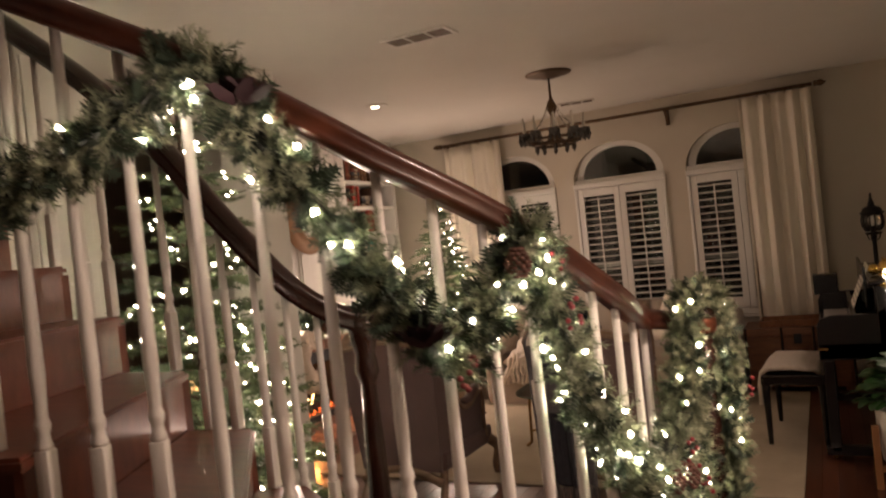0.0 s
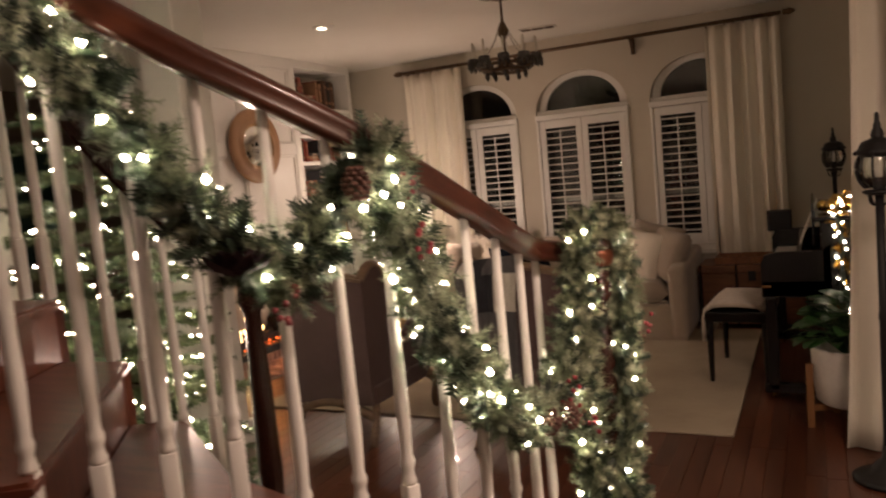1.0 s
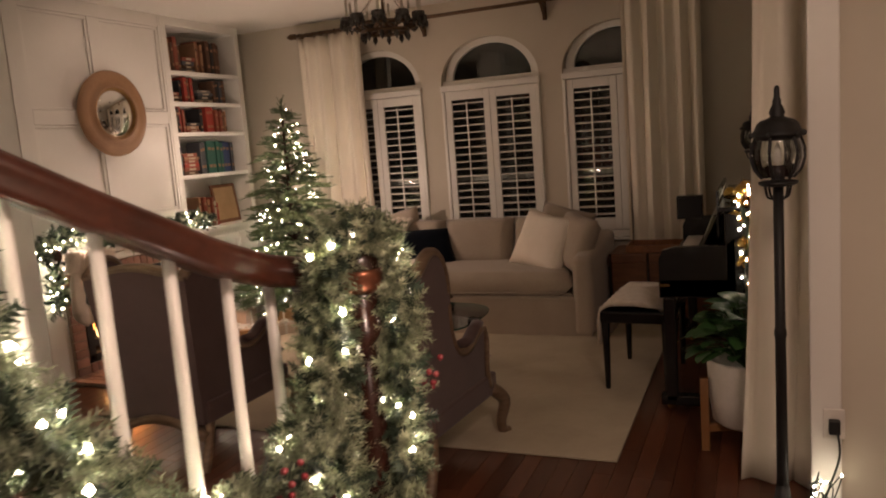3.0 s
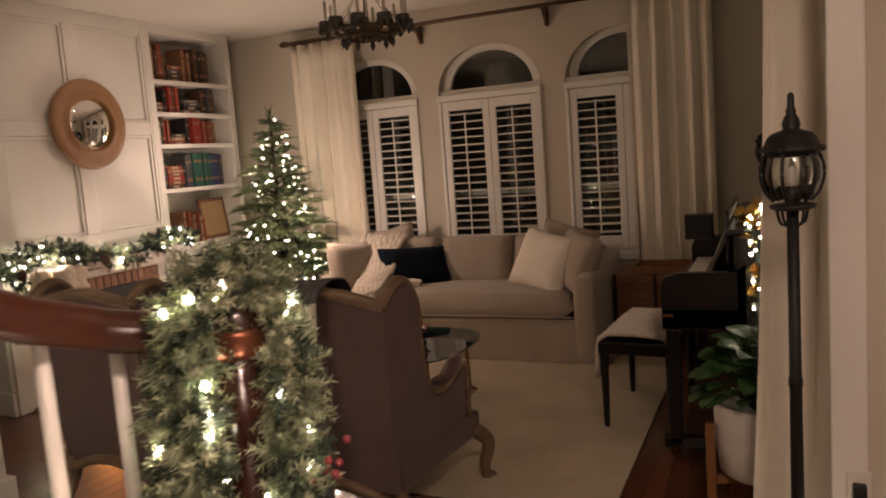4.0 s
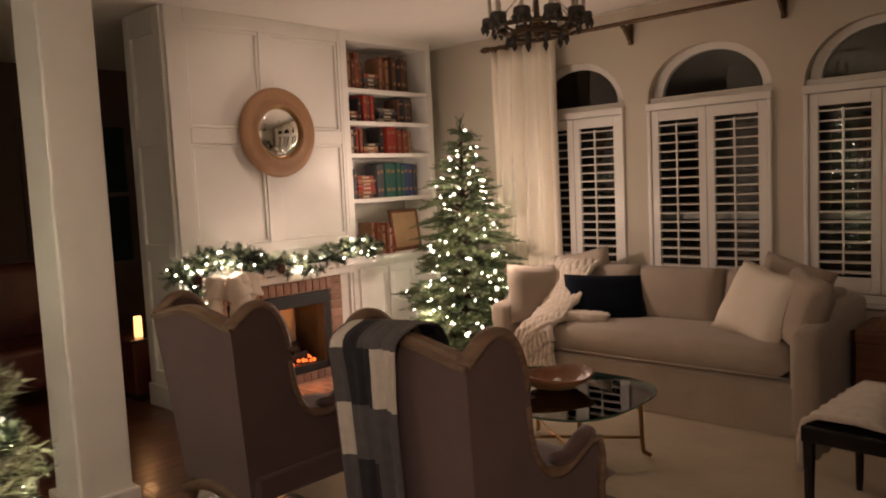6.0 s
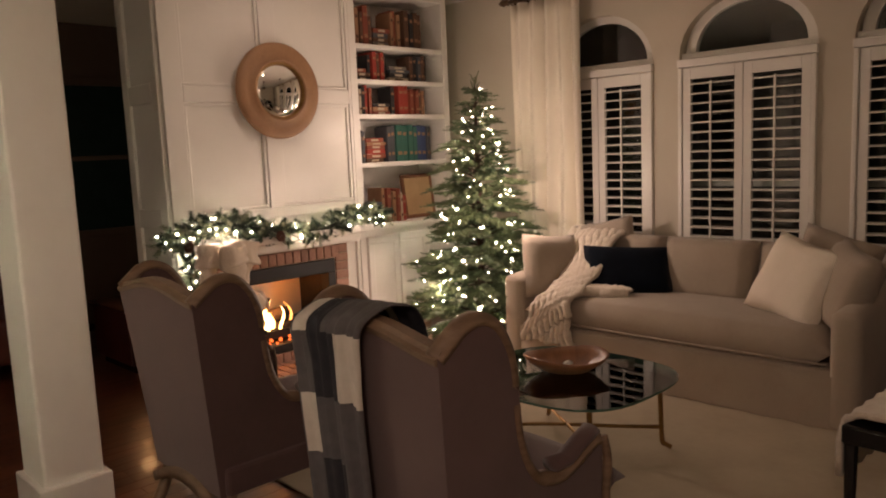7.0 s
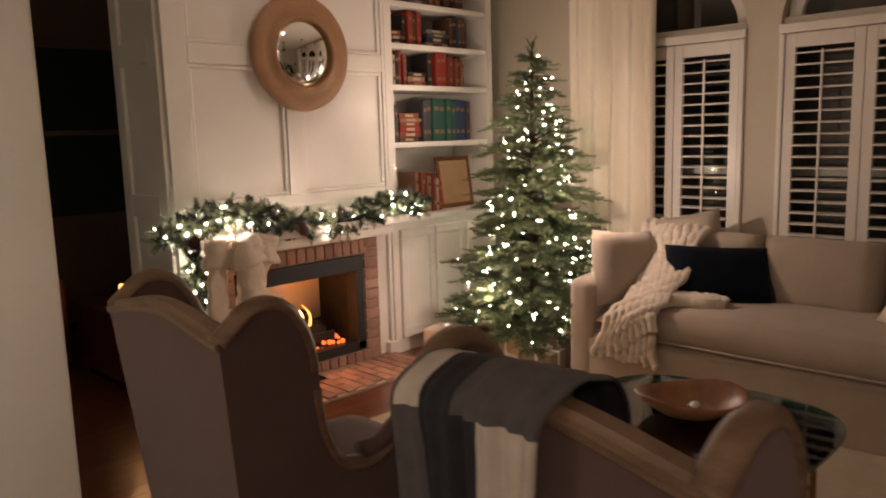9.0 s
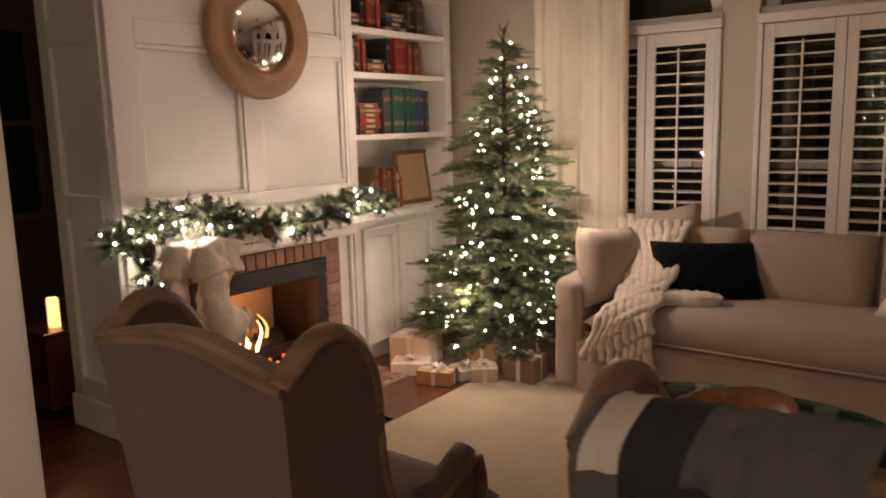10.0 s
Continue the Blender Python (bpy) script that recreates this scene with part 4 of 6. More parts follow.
def garland(name, keys, thick, label, category, count, lights, seed, dark=0.25, sprig=0.12, extra=(), tints=None, bulb=0.0075, said=("frosted green cedar sprigs", "dark green leafy sprigs")):
    g = thing(name, Matrix.Translation(keys[0]), label, category)
    rnd = random.Random(seed)
    o = Vector(keys[0])
    line = [p - o for p in curve_points(keys, 10)]
    part("stem", sweep(line, ring(0.012, 6)), WIRE, g, "green wire stem")
    green, deep, pts = [], [], []
    for k in range(count):
        i = rnd.uniform(0, len(line) - 1.001)
        a, b = line[int(i)], line[int(i) + 1]
        p, way = a.lerp(b, i % 1), (b - a).normalized()
        side = way.cross(Vector((rnd.uniform(-1, 1), rnd.uniform(-1, 1), rnd.uniform(-1, 1)))).normalized()
        m = aim(p + side * thick * rnd.uniform(0.0, 0.45), side * rnd.uniform(0.5, 1.0) + way * rnd.choice((-1, 1)) * rnd.uniform(0.2, 1.0) + Vector((0, 0, -0.1)), rnd.uniform(0, 6), sprig * rnd.uniform(0.7, 1.25))
        (deep if rnd.random() < dark else green).append(m)
    tints = tints or (CEDAR, DEEPGREEN)
    if green:
        tagged(scatter("foliage", fluffy_sprig(30, 1.0, 0.30, 0.03), green, tints[0], g, said[0]), kind="stuff")
    if deep:
        tagged(scatter("foliage", needle_sprig(7, 1.0, 0.36, 0.11, sweepback=0.5), deep, tints[1], g, said[1]), kind="stuff")
    for k in range(lights):
        i = (k + rnd.random()) / lights * (len(line) - 1.001)
        a, b = line[int(i)], line[int(i) + 1]
        side = (b - a).normalized().cross(Vector((rnd.uniform(-1, 1), rnd.uniform(-1, 1), rnd.uniform(-1, 1)))).normalized()
        pts.append(a.lerp(b, i % 1) + side * thick * rnd.uniform(0.7, 1.15))
    bulbs(pts, bulb, g)
    for kind, i, off in extra:
        p = line[int(i * (len(line) - 1))] + Vector(off)
        if kind == "cone":
            b = bmesh.new()
            for lv in range(7):
                n = 8
                r = 0.024 * math.sin(math.pi * (0.2 + 0.75 * lv / 7))
                for s in range(n):
                    a = 2 * math.pi * (s + 0.5 * (lv % 2)) / n
                    bmesh.ops.create_icosphere(b, subdivisions=1, radius=0.0085, matrix=Matrix.Translation(p + Vector((r * math.cos(a), r * math.sin(a), 0.0095 * lv - 0.03))) @ Matrix.Diagonal((1.0, 1.0, 0.7, 1)))
            part("pine_cone", b, CONE, g, "brown pine cone")
        elif kind == "berries":
            for s in range(8):
                b = bmesh.new()
                bmesh.ops.create_icosphere(b, subdivisions=2, radius=0.007, matrix=Matrix.Translation(p + Vector((rnd.uniform(-1, 1), rnd.uniform(-1, 1), rnd.uniform(-1.6, 1))) * 0.03))
                part("berry", b, BERRY, g, "glossy red berry", True)
        elif kind == "flower":
            b = bmesh.new()
            for s in range(26):
                a, up = s * 2.4, s / 26
                w = Vector((math.cos(a), math.sin(a), 0.25 + 1.2 * up)).normalized()
                m = aim(p + w * 0.01, w, 0, 0.075 * (1 - 0.45 * up))
                vs = [b.verts.new(m @ Vector(v)) for v in ((0, 0, 0), (0.5, 0.28, 0.06), (1, 0.1, 0.16), (1, -0.1, 0.16), (0.5, -0.28, 0.06))]
                b.faces.new(vs)
            part("flower", b, PLUM, g, "dark burgundy artificial flower")
    return g


PLUM = material("burgundy_petals", (0.035, 0.012, 0.016), 0.8, dark=(0.015, 0.006, 0.008), scale=20)


def rail_key(angle, z, r=SR + 0.03):
    p = on_arc(angle, r, z)
    return (p.x, p.y, z)


UPPER = [rail_key(a, z, SR + r) for a, z, r in ((-112, 2.38, 0.03), (-95, 1.95, 0.06), (-84, 1.78, 0.06), (-76, 1.72, 0.05), (-68.5, 1.77, 0.05), (-62, 1.85, 0.05), (-57.5, 1.94, 0.03), (-54.5, 1.88, 0.03), (-52, 1.77, 0.05), (-48.5, 1.66, 0.05), (-45, 1.53, 0.06), (-42, 1.42, 0.06), (-38.5, 1.34, 0.06), (-36, 1.31, 0.06), (-33.5, 1.38, 0.06), (-30, 1.46, 0.05), (-26.5, 1.54, 0.03))]
garland("stair_garland", UPPER, 0.055, "lit evergreen garland draped in swags along the handrail", "garland", 1500, 46, 11, 0.35, 0.07,
        (("flower", 0.16, (0, 0, -0.03)), ("flower", 0.47, (0.04, -0.05, 0.0)), ("berries", 0.80, (0.03, -0.07, -0.03)), ("flower", 0.73, (0.03, -0.05, -0.04)), ("berries", 0.985, (0.06, 0.03, -0.06)), ("cone", 0.95, (0.03, -0.05, 0.0))), bulb=0.0085)
LOWER = [rail_key(a, z, SR + r) for a, z, r in ((-27, 1.55, 0.03), (-25.5, 1.40, 0.05), (-23.5, 1.23, 0.06), (-21.5, 1.13, 0.06), (-19, 1.04, 0.07), (-16, 0.94, 0.07), (-12, 0.87, 0.07), (-7, 0.85, 0.06), (-3, 0.87, 0.07), (2, 0.95, 0.07), (5, 1.02, 0.08))]
garland("stair_garland", LOWER, 0.055, "lit evergreen garland draped in swags along the handrail", "garland", 1150, 58, 12, 0.15, 0.07,
        (("cone", 0.70, (0.04, -0.06, 0.0)), ("cone", 0.78, (0.05, -0.06, -0.02)), ("berries", 0.8, (0.06, -0.06, 0.03)), ("berries", 0.10, (0.06, -0.04, -0.04))), bulb=0.0085)
N0 = Vector((0.19, 2.545, 0))
# two hanging strands that leave the post bare in front
def strand(keys, count, lights, seed, extra=()):
    garland("newel_garland", [tuple(N0 + Vector((0.58 * p[0], 0.58 * p[1], p[2]))) for p in keys], 0.04, "lit frosted evergreen garland hanging round the newel post", "garland", count, lights, seed, 0.22, 0.062, extra, tints=(FROST, DEEPGREEN), bulb=0.0075, said=("frosted pale green fir sprigs", "dark green leafy sprigs"))


strand(((0.03, 0.03, 1.29), (-0.03, -0.05, 1.29), (-0.055, -0.11, 1.23), (-0.065, -0.14, 1.12), (-0.055, -0.145, 1.02), (-0.07, -0.14, 0.9), (-0.06, -0.14, 0.78), (-0.06, -0.13, 0.62), (-0.06, -0.10, 0.45)), 1150, 30, 13, (("berries", 0.75, (0.02, -0.04, 0.0)),))
strand(((-0.03, 0.02, 1.29), (0.04, 0.04, 1.28), (0.08, 0.07, 1.21), (0.09, 0.09, 1.12), (0.085, 0.07, 1.02), (0.09, 0.06, 0.9), (0.08, 0.02, 0.78), (0.08, -0.03, 0.6), (0.05, -0.07, 0.45)), 1150, 30, 23, (("berries", 0.5, (0.06, 0.03, -0.02)),))
strand(((0.04, -0.10, 0.62), (0.10, -0.06, 0.55), (0.14, -0.03, 0.46), (0.15, -0.02, 0.38)), 260, 8, 33)
b = lathe([(0.05, 0.0), (0.053, 0.01), (0.052, 0.035), (0.05, 0.045)], 20, at=(0.19, 2.545, 1.185))
tagged(part("copper_bow", b, COPPER, None, "shiny copper ribbon band tied round the newel post", True), category="ribbon")

garland("mantel_garland", [(-3.43, 4.70, 0.95), (-3.42, 4.86, 1.0), (-3.41, 5.05, 1.04), (-3.40, 5.28, 1.0), (-3.41, 5.55, 0.94), (-3.41, 5.84, 0.93), (-3.41, 6.10, 0.99), (-3.42, 6.28, 1.01), (-3.43, 6.42, 0.97)],
        0.06, "lit evergreen garland lying on the mantel shelf", "garland", 620, 74, 14, 0.45, 0.095,
        (("cone", 0.1, (0.08, 0, -0.06)), ("cone", 0.45, (0.1, 0, -0.03))))
garland("mantel_garland", [(-3.41, 4.90, 0.98), (-3.43, 4.87, 0.8), (-3.45, 4.87, 0.66), (-3.46, 4.86, 0.55)],
        0.05, "end of the lit garland hanging beside the fireplace", "garland", 90, 26, 15, 0.35, 0.10)


# stockings
STOCKING = material("cream_fleece", (0.74, 0.65, 0.53), 1.0, dark=(0.62, 0.53, 0.42), scale=12, bump=0.6, bump_scale=120, sheen=0.3)


def stocking(y, x, turn, lean, seed, label):
    """A soft lumpy sock with a wide turned-over cuff, leaning from its loop."""
    s = thing("stocking", pose(x, y, 0.90, lean, 0, turn), label, "stocking", "stockings on the mantel")
    rnd = random.Random(seed)

    def rumple(b, much, seed2):
        for v in b.verts:
            n = noise.noise(v.co * 16 + Vector((seed2, 0, 0))) + 0.6 * noise.noise(v.co * 34 + Vector((0, seed2, 0)))
            v.co += Vector((n * much, n * much * 0.5, n * much * 0.4))
        return b

    leg = curve_points([(0, 0, -0.01), (0, 0.0, -0.10), (0, -0.01, -0.20), (0, 0.0, -0.30), (0, 0.05, -0.38), (0, 0.12, -0.41), (0, 0.17, -0.405)], 4)
    size = [0.080, 0.078, 0.074, 0.078, 0.085, 0.07, 0.03]
    sc = [size[min(int(k / 4), 5)] + (size[min(int(k / 4) + 1, 6)] - size[min(int(k / 4), 5)]) * (k % 4) / 4 for k in range(len(leg))]
    part("sock", rumple(sweep(leg, ring(1.0, 20, 0.42), scales=sc, up=(1, 0, 0)), 0.018, seed), STOCKING, s, "cream fleece stocking", True)
    cuff = [Vector((0, 0.0, 0.03 - 0.02 * k)) for k in range(8)]
    part("cuff", rumple(sweep(cuff, ring(1.0, 22, 0.48), scales=[0.085 + 0.004 * k for k in range(8)], up=(1, 0, 0)), 0.024, seed + 5), STOCKING, s, "wide turned-over cuff", True)
    part("loop", sweep([(0, -0.07, 0.02), (0, -0.08, 0.05), (0, -0.06, 0.06), (0, -0.05, 0.02)], ring(0.004, 6)), RIBBON, s)


for k, (y, x, turn, lean) in enumerate(((4.94, -3.32, 26, -8), (5.06, -3.27, 12, 10), (5.18, -3.32, -10, -14))):
    stocking(y, x, turn, lean, 3 + 7 * k, "cream fleece Christmas stocking hung from the mantel")


# ---------------------------------------------------------------- gifts
def gift(x, y, z, w, d, h, mat, turn, label):
    g = thing("gift_box", pose(x, y, z, 0, 0, turn), label, "gift", "gifts under the tree")
    part("wrapping", box(-w / 2, w / 2, -d / 2, d / 2, 0, h, 0.004), mat, g)
    part("ribbon", box(-0.012, 0.012, -d / 2 - 0.0015, d / 2 + 0.0015, -0.0, h + 0.0015), RIBBON, g, "white ribbon")
    part("ribbon", box(-w / 2 - 0.0015, w / 2 + 0.0015, -0.012, 0.012, 0.0, h + 0.001), RIBBON, g, "white ribbon")
    b = bmesh.new()
    for k in range(6):
        a = k * math.pi / 3
        sweep([(0, 0, h), (0.03 * math.cos(a), 0.03 * math.sin(a), h + 0.028), (0.055 * math.cos(a), 0.055 * math.sin(a), h + 0.012), (0.01 * math.cos(a), 0.01 * math.sin(a), h + 0.003)], [(-0.008, -0.001), (0.008, -0.001), (0.008, 0.001), (-0.008, 0.001)], b)
    part("bow", b, RIBBON, g, "white bow")


for x, y, w, d, h, mat, turn, label in ((-3.28, 6.50, 0.26, 0.2, 0.17, PINKPAPER, 10, "cream wrapped gift box with a bow"), (-3.18, 6.33, 0.22, 0.16, 0.07, RIBBON, 30, "small white wrapped gift"), (-2.94, 6.26, 0.2, 0.13, 0.08, TOTEPAPER, 15, "kraft paper gift with white ribbon"), (-2.74, 6.42, 0.15, 0.15, 0.09, PINKPAPER, 40, "striped cream gift with a bow"), (-2.55, 6.55, 0.2, 0.17, 0.15, GREYPAPER, 5, "grey-brown gift box with a white bow"), (-2.80, 6.62, 0.24, 0.2, 0.18, TOTEPAPER, -10, "kraft paper gift box under the tree"), (-2.56, 6.78, 0.2, 0.2, 0.2, GREYPAPER, 12, "brown wrapped gift box"), (-2.86, 6.44, 0.16, 0.16, 0.06, RIBBON, 60, "small white wrapped gift")):
    gift(x, y, 0.0, w, d, h, mat, turn, label)


# ---------------------------------------------------------------- sofa
def sofa():
    x0, x1, yf, yb = -2.36, -0.17, 6.53, 7.50
    s = thing("sofa", Matrix.Translation(((x0 + x1) / 2, 7.0, 0)), "beige linen slipcovered sofa with one long seat cushion", "sofa")
    o = Matrix.Translation((-(x0 + x1) / 2, -7.0, 0))

    def add(name, b, mat=LINEN, label="", smooth=True):
        b.transform(o)
        return part(name, b, mat, s, label, smooth)

    # skirt with a gently waving hem
    b = bmesh.new()
    outline = []
    n = 60
    for k in range(n + 1):
        x = x0 + 0.02 + (x1 - x0 - 0.04) * k / n
        outline.append((x, yf + 0.012 * math.sin(k * 0.9) * (0.4 + 0.6 * (k % 3 == 0))))
    rows = []
    for z, f in ((0.015, 1.0), (0.12, 0.6), (0.25, 0.1), (0.28, 0.0)):
        rows.append([b.verts.new((x, yf + (y - yf) * f, z)) for x, y in outline])
    for a, c in zip(rows, rows[1:]):
        for k in range(n):
            b.faces.new((a[k], a[k + 1], c[k + 1], c[k]))
    add("skirt", b, label="slipcover skirt")
    add("base", box(x0 + 0.02, x1 - 0.02, yf + 0.015, yb, 0.03, 0.30, 0.02))
    for ax0, ax1 in ((x0, x0 + 0.15), (x1 - 0.15, x1)):
        b = box(ax0, ax1, yf - 0.01, yb, 0.015, 0.60, 0.045, segs=3)
        for v in b.verts:
            if v.co.z > 0.4 and v.co.y > 6.8:
                v.co.z += 0.07 * min((v.co.y - 6.8) / 0.6, 1)
        add("arm", b)
    add("back", box(x0 + 0.1, x1 - 0.1, yb - 0.17, yb, 0.1, 0.71, 0.045, segs=3))
    b = cushion(x1 - x0 - 0.31, 0.78, 0.22, 0.16, 18, m=Matrix.Translation(((x0 + x1) / 2, 6.94, 0.375)))
    add("seat_cushion", b, label="one long plump seat cushion")
    pip = [(x0 + 0.17, yf + 0.03, 0.325), (-1.25, yf + 0.012, 0.325), (x1 - 0.17, yf + 0.03, 0.325)]
    add("piping", sweep(curve_points(pip, 10), ring(0.006, 6)))
    for k in range(3):
        w = (x1 - x0 - 0.34) / 3
        m = pose(x0 + 0.17 + w * (k + 0.5), 7.24, 0.62, 78, 0, 0)
        add("back_cushion", cushion(w, 0.40, 0.2, 0.3, 12, m=m), label="plump beige back cushion")
    return s


sofa()


def pillow(x, y, z, w, h, t, rx, rz, mat, label, ry=0, puff=0.45, pinch=0.06):
    b = cushion(w, h, t, puff, 12, pinch=pinch)
    ob = part("throw_pillow", b, mat, None, label, True)
    ob.matrix_world = pose(x, y, z, rx, ry, rz)
    return tagged(ob, category="pillow", group="pillows on the sofa")


pillow(-1.71, 7.01, 0.615, 0.57, 0.35, 0.14, 56, 34, NAVY, "dark navy lumbar pillow on the beige sofa", 2)
pillow(-0.62, 6.93, 0.655, 0.52, 0.47, 0.17, 64, -26, CREAM, "cream square pillow leaning on the sofa", 10, 0.6, 0.10)
pillow(-0.36, 6.88, 0.65, 0.46, 0.44, 0.18, 72, -52, LINEN, "beige linen pillow in the sofa corner", 8)
pillow(-0.52, 7.17, 0.69, 0.46, 0.42, 0.15, 76, -12, LINEN, "beige linen pillow behind the cream pillow", 14)
pillow(-2.17, 6.80, 0.64, 0.44, 0.42, 0.17, 78, 74, LINEN, "beige linen pillow against the sofa arm", 6)
pillow(-2.02, 7.24, 0.70, 0.44, 0.42, 0.15, 76, 14, LINEN, "beige linen pillow at the sofa back", -12)


def knit_throw():
    """Chunky knit throw over the sofa arm and back, one corner across the seat."""
    o = Vector((-2.0, 6.85, 0.47))
    t = thing("knit_throw", Matrix.Translation(o), "chunky cream knitted throw draped over the sofa corner", "throw")
    keys = [Vector(p) for p in ((-2.10, 7.46, 0.76), (-2.11, 7.33, 0.85), (-2.05, 7.10, 0.80), (-1.98, 6.92, 0.68), (-1.95, 6.75, 0.565), (-1.93, 6.61, 0.525), (-1.95, 6.51, 0.46), (-1.97, 6.495, 0.34), (-1.98, 6.49, 0.21))]
    line = curve_points(keys, 7)
    for r in range(9):
        u = (r - 4) * 0.048
        pts = []
        for k, p in enumerate(line):
            w = 0.75 + 0.25 * math.sin(k * 0.11 + 1)
            pts.append(p + Vector((u * w + 0.012 * math.sin(k * 0.55 + r), 0.0, 0.006 * math.sin(k * 1.3 + r * 2) - 0.10 * max(abs(u) - 0.1, 0))) - o)
        part("knit_strand", sweep(pts, ring(0.029, 7, 0.75), scales=[0.8 + 0.28 * abs(math.sin(k * 0.9 + r)) for k in range(len(pts))]), FUR, t, smooth=True)
    b = bmesh.new()
    nu, nv = 44, 20
    grid = []
    for i in range(nu + 1):
        u = i / nu
        row = []
        for j in range(nv + 1):
            v = j / nv
            x = -1.98 + 0.40 * u
            y = 6.59 + 0.20 * u + (0.36 * (1 - u) ** 0.8 + 0.05) * v + 0.012 * math.sin(u * 14)
            cable = 0.011 * abs(math.sin(v * 5 * math.pi)) * (0.75 + 0.4 * abs(math.sin(u * 26 + 3 * (j // 4))))
            drop = 0.05 * max(0.0, 0.12 - v) / 0.12
            row.append(b.verts.new(Vector((x, y, 0.542 + cable - drop - 0.02 * u * u)) - o))
        grid.append(row)
    for i in range(nu):
        for j in range(nv):
            b.faces.new((grid[i][j], grid[i + 1][j], grid[i + 1][j + 1], grid[i][j + 1]))
    corner = part("knit_corner", b, FUR, t, "corner of the throw spread over the seat", True)
    mod = corner.modifiers.new("cloth", "SOLIDIFY")
    mod.thickness = 0.014


knit_throw()


# ---------------------------------------------------------------- wing chairs
def wing_chair():
    c = thing("wing_chair", Matrix(), "taupe upholstered wing chair with carved oak trim", "armchair", "wing chairs")

    def shear(b, sign=0.0):
        for v in b.verts:
            lift = max(v.co.z - 0.24, 0)
            v.co.y -= 0.10 * lift * (1 if v.co.y < 0.35 else 0.3)
            v.co.x += sign * (0.072 * lift - 0.022)
        return b

    def half(z):
        return 0.268 + 0.072 * max(z - 0.24, 0)

    n = 16
    top = [(-0.29 + 0.58 * k / n, 0.955 + 0.045 * math.sin(math.pi * k / n) ** 1.4) for k in range(n + 1)]
    b = plate([(-0.29, 0.22)] + top + [(0.29, 0.22)], "y", 0.0, 0.07)
    for v in b.verts:
        v.co.x *= half(v.co.z) / 0.29
    part("backrest", shear(b), TAUPE, c)
    trim = [Vector((x * half(z) / 0.29, 0.03, z + 0.008)) for x, z in top]
    b = sweep(trim, [(-0.036, -0.026), (0.036, -0.026), (0.038, -0.010), (0.026, -0.004), (0.018, 0.008), (-0.018, 0.008), (-0.026, -0.004), (-0.038, -0.010)])
    part("crest_trim", shear(b), OAK, c, "washed oak crest moulding")
    edge = [(0.0, 0.955), (0.04, 0.985), (0.09, 1.02), (0.15, 1.03), (0.205, 1.0), (0.245, 0.93), (0.26, 0.85), (0.262, 0.74), (0.275, 0.64), (0.31, 0.56), (0.36, 0.52), (0.42, 0.525), (0.49, 0.56), (0.545, 0.585), (0.57, 0.575)]
    smooth_edge = [(p.x, p.y) for p in curve_points([(u, v, 0) for u, v in edge], 4)]
    for sign in (-1, 1):
        b = plate([(0.0, 0.22)] + smooth_edge + [(0.575, 0.22)], "x", sign * 0.245, sign * 0.29)
        part("wing", shear(b, sign), TAUPE, c)
        line = [Vector((sign * 0.268, u, v + 0.004)) for u, v in smooth_edge]
        b = sweep(line, [(-0.028, -0.022), (0.028, -0.022), (0.030, -0.006), (0.020, -0.001), (0.014, 0.010), (-0.014, 0.010), (-0.020, -0.001), (-0.030, -0.006)])
        part("wing_trim", shear(b, sign), OAK, c, "washed oak edge moulding", True)
        pad = [Vector((sign * 0.268, u, v + 0.016)) for u, v in ((0.37, 0.535), (0.43, 0.535), (0.50, 0.575), (0.545, 0.595))]
        part("arm_pad", shear(sweep(pad, ring(0.034, 8, 0.6)), sign), TAUPE, c, smooth=True)
        post = [Vector((sign * 0.285, 0.572, 0.58)), Vector((sign * 0.29, 0.585, 0.50)), Vector((sign * 0.285, 0.58, 0.38)), Vector((sign * 0.285, 0.60, 0.27))]
        part("arm_post", sweep(curve_points(post, 5), ring(0.014, 8), up=(0, 1, 0)), OAK, c, smooth=True)
    part("seat_rail", box(-0.29, 0.29, 0.02, 0.68, 0.22, 0.33, 0.015), TAUPE, c)
    part("seat_trim", box(-0.295, 0.295, 0.66, 0.69, 0.215, 0.25, 0.008), OAK, c)
    part("seat_cushion", cushion(0.48, 0.68, 0.15, 0.2, 12, m=Matrix.Translation((0, 0.40, 0.385))), TAUPE, c, "plump taupe seat cushion", True)
    for sign in (-1, 1):
        leg = [Vector((sign * 0.27, 0.64, 0.25)), Vector((sign * 0.315, 0.69, 0.18)), Vector((sign * 0.30, 0.675, 0.08)), Vector((sign * 0.30, 0.69, 0.02)), Vector((sign * 0.31, 0.715, 0.0))]
        pts = curve_points(leg, 5)
        part("leg", sweep(pts, ring(0.03, 10), up=(0, 1, 0), scales=[1.15 - 0.6 * math.sin(math.pi * k / len(pts)) * (k / len(pts)) for k in range(len(pts))]), OAK, c, "cabriole oak leg", True)
        leg = [Vector((sign * 0.26, 0.05, 0.25)), Vector((sign * 0.265, 0.02, 0.12)), Vector((sign * 0.28, -0.05, 0.0))]
        part("leg", sweep(curve_points(leg, 5), ring(0.024, 8), up=(0, 1, 0)), OAK, c, smooth=True)
    # show-wood rail under the back
    arc = [Vector((-0.27 + 0.54 * k / 12, -0.004, 0.16 + 0.075 * math.sin(math.pi * k / 12))) for k in range(13)]
    part("back_apron", sweep(arc, [(-0.02, -0.02), (0.02, -0.02), (0.02, 0.02), (-0.02, 0.02)]), OAK, c, "pale oak arched apron", True)
    return c


chair = wing_chair()
chair.matrix_world = pose(-0.635, 4.035, 0.0, 0, 0, -5)
copy_thing(chair, pose(-1.80, 3.985, 0.0, 0, 0, -1))

